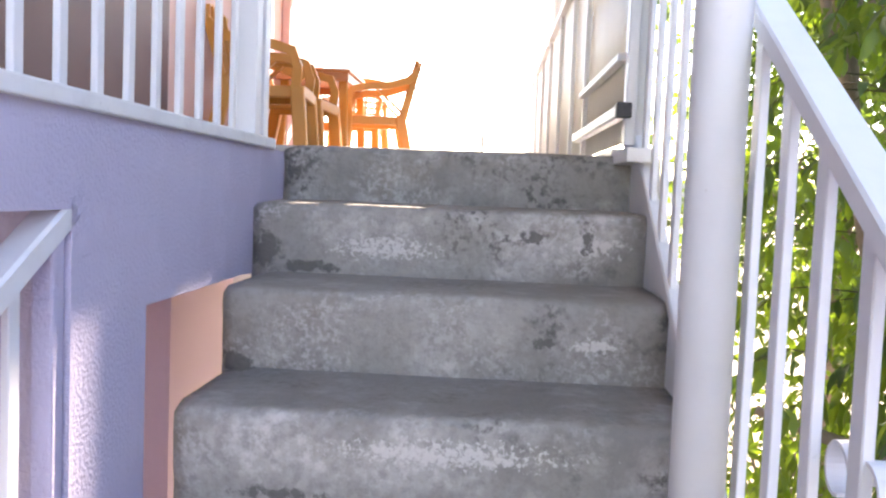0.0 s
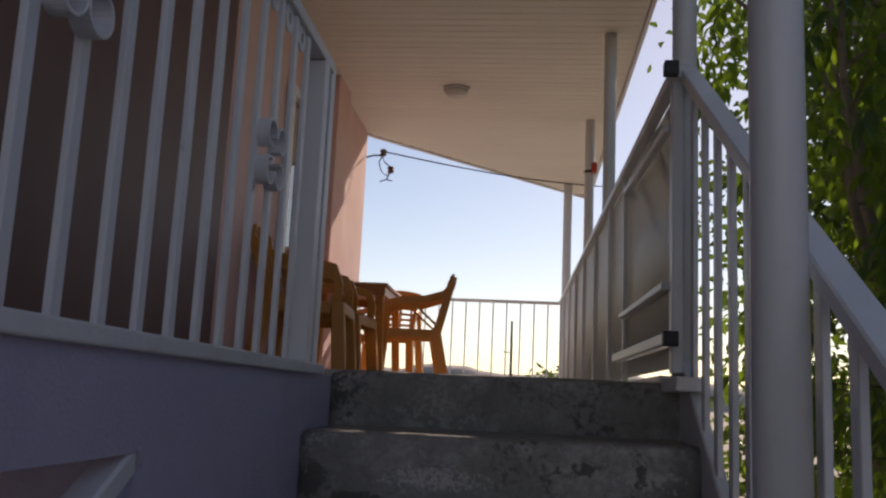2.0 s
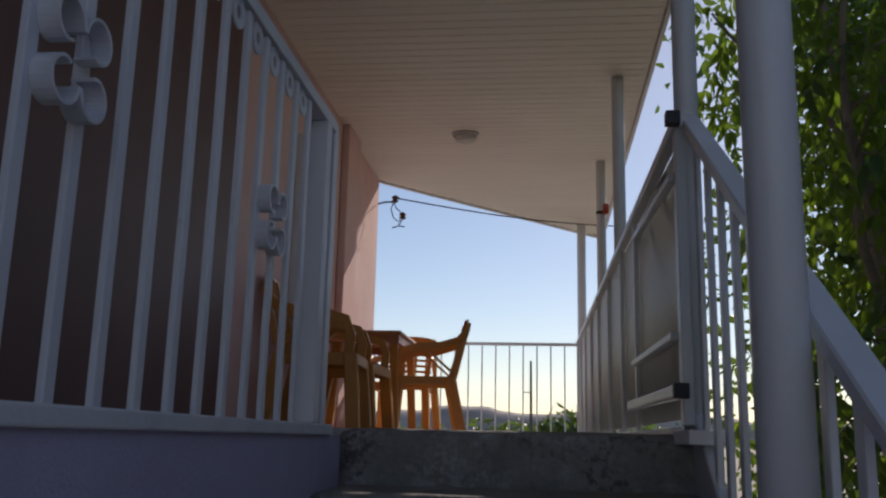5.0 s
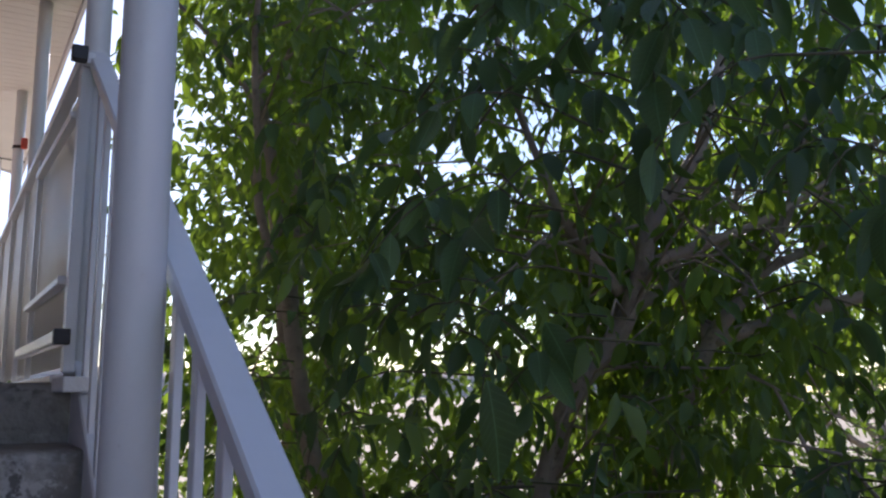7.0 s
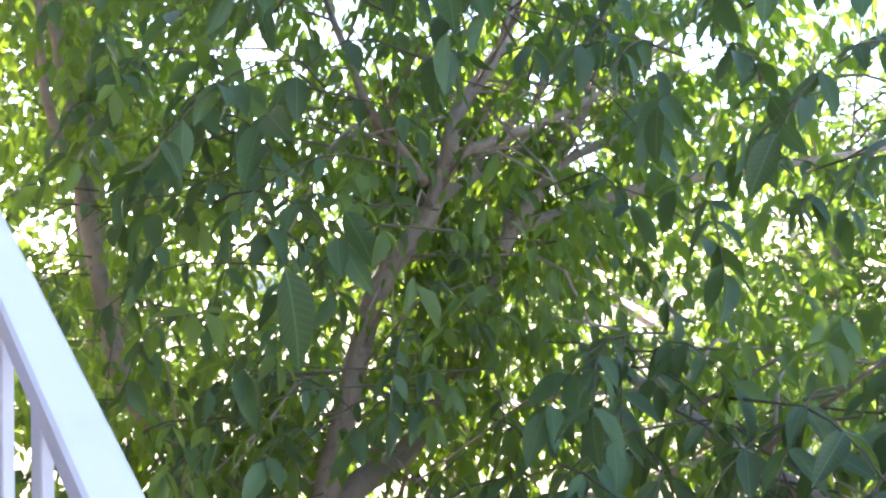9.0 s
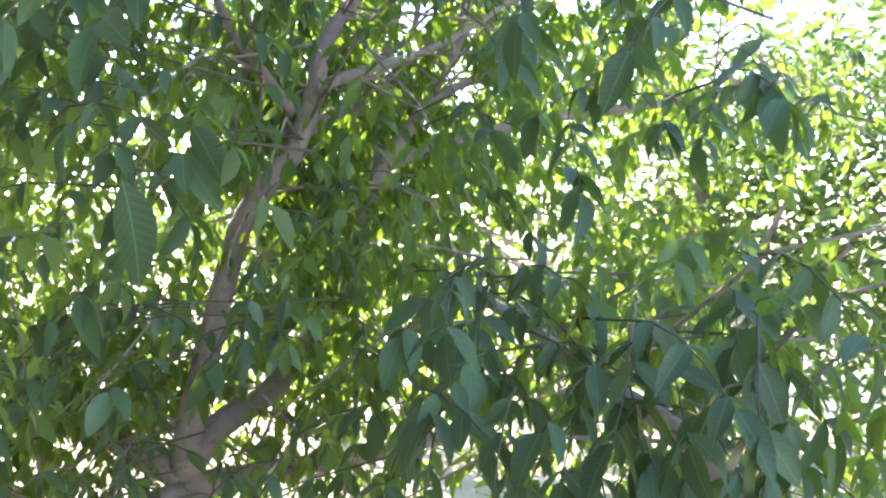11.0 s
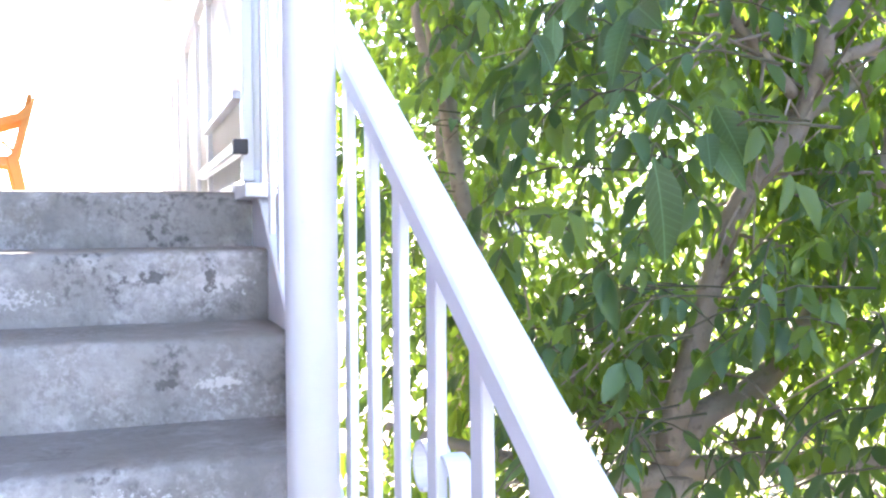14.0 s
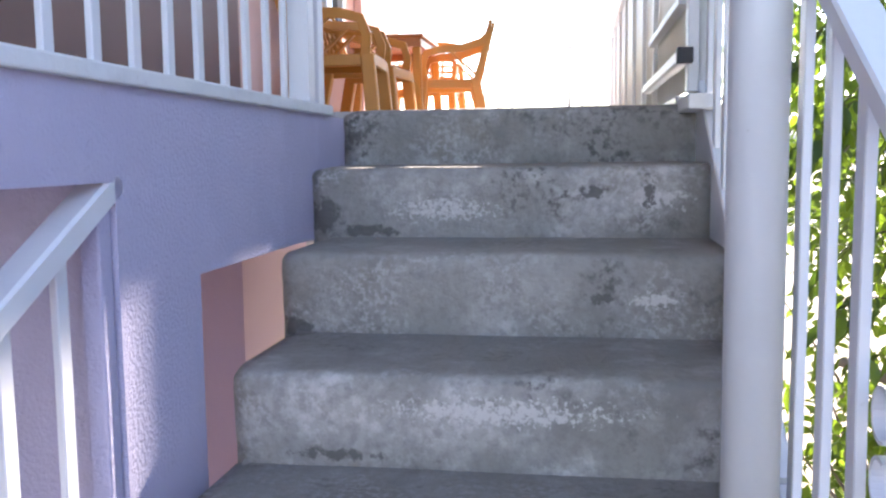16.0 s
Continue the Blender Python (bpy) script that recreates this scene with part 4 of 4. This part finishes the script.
leaves = []
bare = [Vector(q) for q in anchors if q.z < 0.9]
def add_crown(base, count, spread, size):
    for q in range(count):
        way = (rng.gauss(0, 1), rng.gauss(0, 1), rng.uniform(-0.5, 0.5))
        c0 = base + Vector((rng.gauss(0, spread), rng.gauss(0, spread), rng.gauss(0, spread * 0.85)))
        for a, n, w in compound(c0, way, rng.uniform(0.12, 0.24), 3, rng.uniform(*size))[1]:
            if clear(a) and min((a - q).length for q in bare) > 0.07:
                leaves.append(leaflet(a, n, w))

for p in tips:
    if p.y < -0.35 and rng.random() < 0.4:
        continue
    add_crown(p, rng.randint(4, 5), 0.15, (0.05, 0.085))
# outer sprays filling the crown
for k in range(1750):
    th, ph, rr = rng.uniform(0, 2 * math.pi), rng.uniform(-0.75, 1.4), rng.uniform(0.75, 1.0)
    c0 = Vector((1.9, 0.0, 0.3)) + Vector((1.75 * math.cos(th) * math.cos(ph), 1.75 * math.sin(th) * math.cos(ph), 2.1 * math.sin(ph))) * rr
    if (c0.x - 1.9) * 0.62 + c0.y * 0.78 < -0.2 and rng.random() < 0.72:
        continue
    add_crown(c0, 2, 0.13, (0.05, 0.085))
limb([(0.76, 0.7, 1.0), (0.6, 0.8, 1.3), (0.42, 1.0, 1.6), (0.36, 1.15, 1.8)], 0.014, 0.005)
for k in range(26):
    c0 = Vector((rng.uniform(0.24, 0.6), rng.uniform(0.6, 1.5), rng.uniform(1.25, 2.0)))
    for a, n, w in compound(c0, (rng.gauss(0, 0.4), rng.gauss(0, 1), rng.uniform(-0.5, 0.3)), 0.16, 4, 0.085)[1]:
        if a.x > 0.16:
            leaves.append(leaflet(a, n, w))
tagged(foliage("crown", leaves, LEAF_COARSE, LEAF, tree), "dense green backlit leaves", kind="stuff")

# hanging feathered leaves placed to fit the camera's view: bearings, height angles, distances, count, leaflet size
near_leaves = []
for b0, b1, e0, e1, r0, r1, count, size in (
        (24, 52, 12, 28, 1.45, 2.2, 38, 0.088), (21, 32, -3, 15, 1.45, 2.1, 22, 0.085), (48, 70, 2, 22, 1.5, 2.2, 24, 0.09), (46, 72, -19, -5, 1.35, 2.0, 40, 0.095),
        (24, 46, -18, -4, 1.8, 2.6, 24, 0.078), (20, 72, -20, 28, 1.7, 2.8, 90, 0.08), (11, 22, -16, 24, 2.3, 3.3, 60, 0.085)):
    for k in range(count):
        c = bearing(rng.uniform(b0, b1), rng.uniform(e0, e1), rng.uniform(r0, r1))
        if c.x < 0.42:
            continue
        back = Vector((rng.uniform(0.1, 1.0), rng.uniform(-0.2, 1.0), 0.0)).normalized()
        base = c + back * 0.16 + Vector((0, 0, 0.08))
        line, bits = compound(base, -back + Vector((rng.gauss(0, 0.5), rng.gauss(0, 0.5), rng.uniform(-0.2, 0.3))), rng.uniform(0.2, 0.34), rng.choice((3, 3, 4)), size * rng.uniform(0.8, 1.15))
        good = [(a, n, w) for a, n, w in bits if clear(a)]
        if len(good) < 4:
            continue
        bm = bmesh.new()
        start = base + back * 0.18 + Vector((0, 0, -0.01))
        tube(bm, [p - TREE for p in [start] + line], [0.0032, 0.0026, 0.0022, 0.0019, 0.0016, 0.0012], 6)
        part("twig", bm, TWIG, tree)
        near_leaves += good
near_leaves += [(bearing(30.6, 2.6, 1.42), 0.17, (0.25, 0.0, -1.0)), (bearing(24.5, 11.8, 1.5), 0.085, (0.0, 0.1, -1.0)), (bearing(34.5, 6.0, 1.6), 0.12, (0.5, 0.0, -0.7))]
near_leaves.sort(key=lambda q: (q[0] - CAMERA_SPOT).length)
flat, fs = LEAF_FINE
leaf_mesh = bpy.data.meshes.new("leaf")
leaf_mesh.from_pydata(flat.tolist(), [], fs)
leaf_mesh.polygons.foreach_set("use_smooth", [True] * len(fs))
leaf_mesh.materials.append(LEAF_NEAR)
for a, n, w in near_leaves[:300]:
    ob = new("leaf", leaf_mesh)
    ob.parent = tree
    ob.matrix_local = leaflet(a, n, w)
tagged(foliage("shaded_leaves", [leaflet(*q) for q in near_leaves[300:]], LEAF_FINE, LEAF_SHADE, tree), "leaves with shade put into their dark bluish green", kind="stuff")

def far_tree(x, y, h, r, count, label):
    base = empty("tree", x, y, GROUND - 0.1, label, "tree", "trees in the yard")
    bm = bmesh.new()
    tube(bm, [(0, 0, 0), (0.1, 0.05, h * 0.3), (0.0, 0.1, h * 0.75)], [0.14, 0.1, 0.04], 8)
    part("trunk", bm, BARK, base)
    for k in range(7):
        a = rng.uniform(0, 6.28)
        bm = bmesh.new()
        z = h * rng.uniform(0.2, 0.5)
        tube(bm, [(0.05, 0.05, z), (math.cos(a) * r * 0.4, math.sin(a) * r * 0.4, z + h * 0.15), (math.cos(a) * r * 0.75, math.sin(a) * r * 0.75, z + h * 0.3)], [0.05, 0.035, 0.012], 6)
        part("limb", bm, BARK, base)
    lv = []
    clumps = [(Vector((rng.gauss(0, 0.5) * r, rng.gauss(0, 0.5) * r, h * rng.uniform(0.2, 1.0)))) for _ in range(count // 16)]
    for c in clumps:
        if c.x + x < 0.75 or in_gap(c + Vector((x, y, GROUND - 0.1))):
            continue
        for q in range(16):
            lv.append(leaf_matrix(c + Vector((rng.gauss(0, 0.22), rng.gauss(0, 0.22), rng.gauss(0, 0.18))), rng.uniform(0.08, 0.15), (rng.gauss(0, 0.8), rng.gauss(0, 0.8), rng.uniform(-1, 0.4))))
    tagged(foliage("crown", lv, LEAF_COARSE, LEAF_FAR, base), kind="stuff")

far_tree(5.2, 3.6, 3.9, 1.7, 7000, "leafy tree in the yard behind the walnut")
far_tree(6.6, 0.6, 3.6, 1.8, 11500, "broad green tree across the yard")
far_tree(7.0, -2.2, 3.2, 1.7, 9500, "low broad green tree across the yard")
far_tree(2.0, 3.9, 6.0, 1.05, 12000, "tall leafy tree beside the porch")
far_tree(10.5, 5.0, 3.2, 2.4, 3500, "broad leafy tree at the end of the yard")

def bush(x, y, z, w, h, count, label):
    base = empty("bush", x, y, z, label, "bush", "bushes beyond the yard")
    lv = []
    for k in range(count):
        a, r = rng.uniform(0, 6.28), rng.random() ** 0.5
        top = h * (0.55 + 0.45 * (1 - r * r)) * (0.8 + 0.3 * noise.noise((x + 3 * math.cos(a) * r, y + 3 * math.sin(a) * r, 0)))
        lv.append(leaf_matrix(Vector((math.cos(a) * r * w, math.sin(a) * r * w * 0.5, rng.uniform(0.05, 1.0) * top)), rng.uniform(0.3, 0.6), (rng.gauss(0, 1), rng.gauss(0, 1), rng.uniform(-0.5, 1))))
    tagged(foliage("crown", lv, LEAF_COARSE, LEAF_FAR, base), kind="stuff")
    bm = bmesh.new()
    tube(bm, [(0, 0, -0.2), (0.05, 0, h * 0.5)], [0.12, 0.05], 6)
    part("stem", bm, BARK, base)
def shrub(x, y, w, h, count, label):
    base = empty("shrub", x, y, GROUND, label, "shrub", "shrubs under the walnut")
    lv = []
    for k in range(9):
        a, n = rng.uniform(0, 6.28), rng.uniform(0.6, 1.0)
        tip = Vector((math.cos(a) * w * n, math.sin(a) * w * n, h * n))
        bm = bmesh.new()
        tube(bm, [(0, 0, -0.05), tip * 0.5 + Vector((0, 0, h * 0.15)), tip], [0.012, 0.008, 0.003], 6)
        part("stem", bm, BARK, base)
        for q in range(count // 9):
            c = tip * rng.uniform(0.2, 1.05) + Vector((rng.gauss(0, 0.14), rng.gauss(0, 0.14), rng.gauss(0.05, 0.12)))
            if c.x + x > 0.25:
                lv.append(leaf_matrix(c, rng.uniform(0.06, 0.11), (rng.gauss(0, 0.7), rng.gauss(0, 0.7), rng.uniform(-1, 0.4))))
    tagged(foliage("crown", lv, LEAF_COARSE, LEAF, base), kind="stuff")
shrub(0.85, 0.9, 0.5, 1.1, 420, "leafy green shoots beside the stairs")
shrub(1.2, 1.9, 0.6, 1.3, 520, "leafy green shrub beside the porch")
shrub(2.6, 1.2, 0.7, 1.1, 520, "leafy green shrub behind the walnut")
shrub(2.6, -1.3, 0.8, 1.2, 620, "leafy green shrub in the dry yard")
shrub(3.6, -2.0, 0.9, 1.1, 620, "broad leafy shrub in the dry yard")
shrub(3.2, -0.4, 0.7, 0.9, 420, "low leafy shrub in the dry yard")
bush(-3.6, 48, -2.3, 3.4, 4.1, 1500, "low green bush beyond the yard")
bush(0.9, 42, -2.3, 2.2, 4.9, 1500, "dark green bush beside the pole")
bush(-8, 60, -2.3, 4.5, 3.6, 1300, "low green thicket beyond the yard")
bush(-1.6, 55, -2.3, 2.6, 4.2, 1100, "low dark bush behind the pole")
bush(5.5, 52, -2.3, 3.0, 4.2, 1200, "dark green thicket beyond the yard")
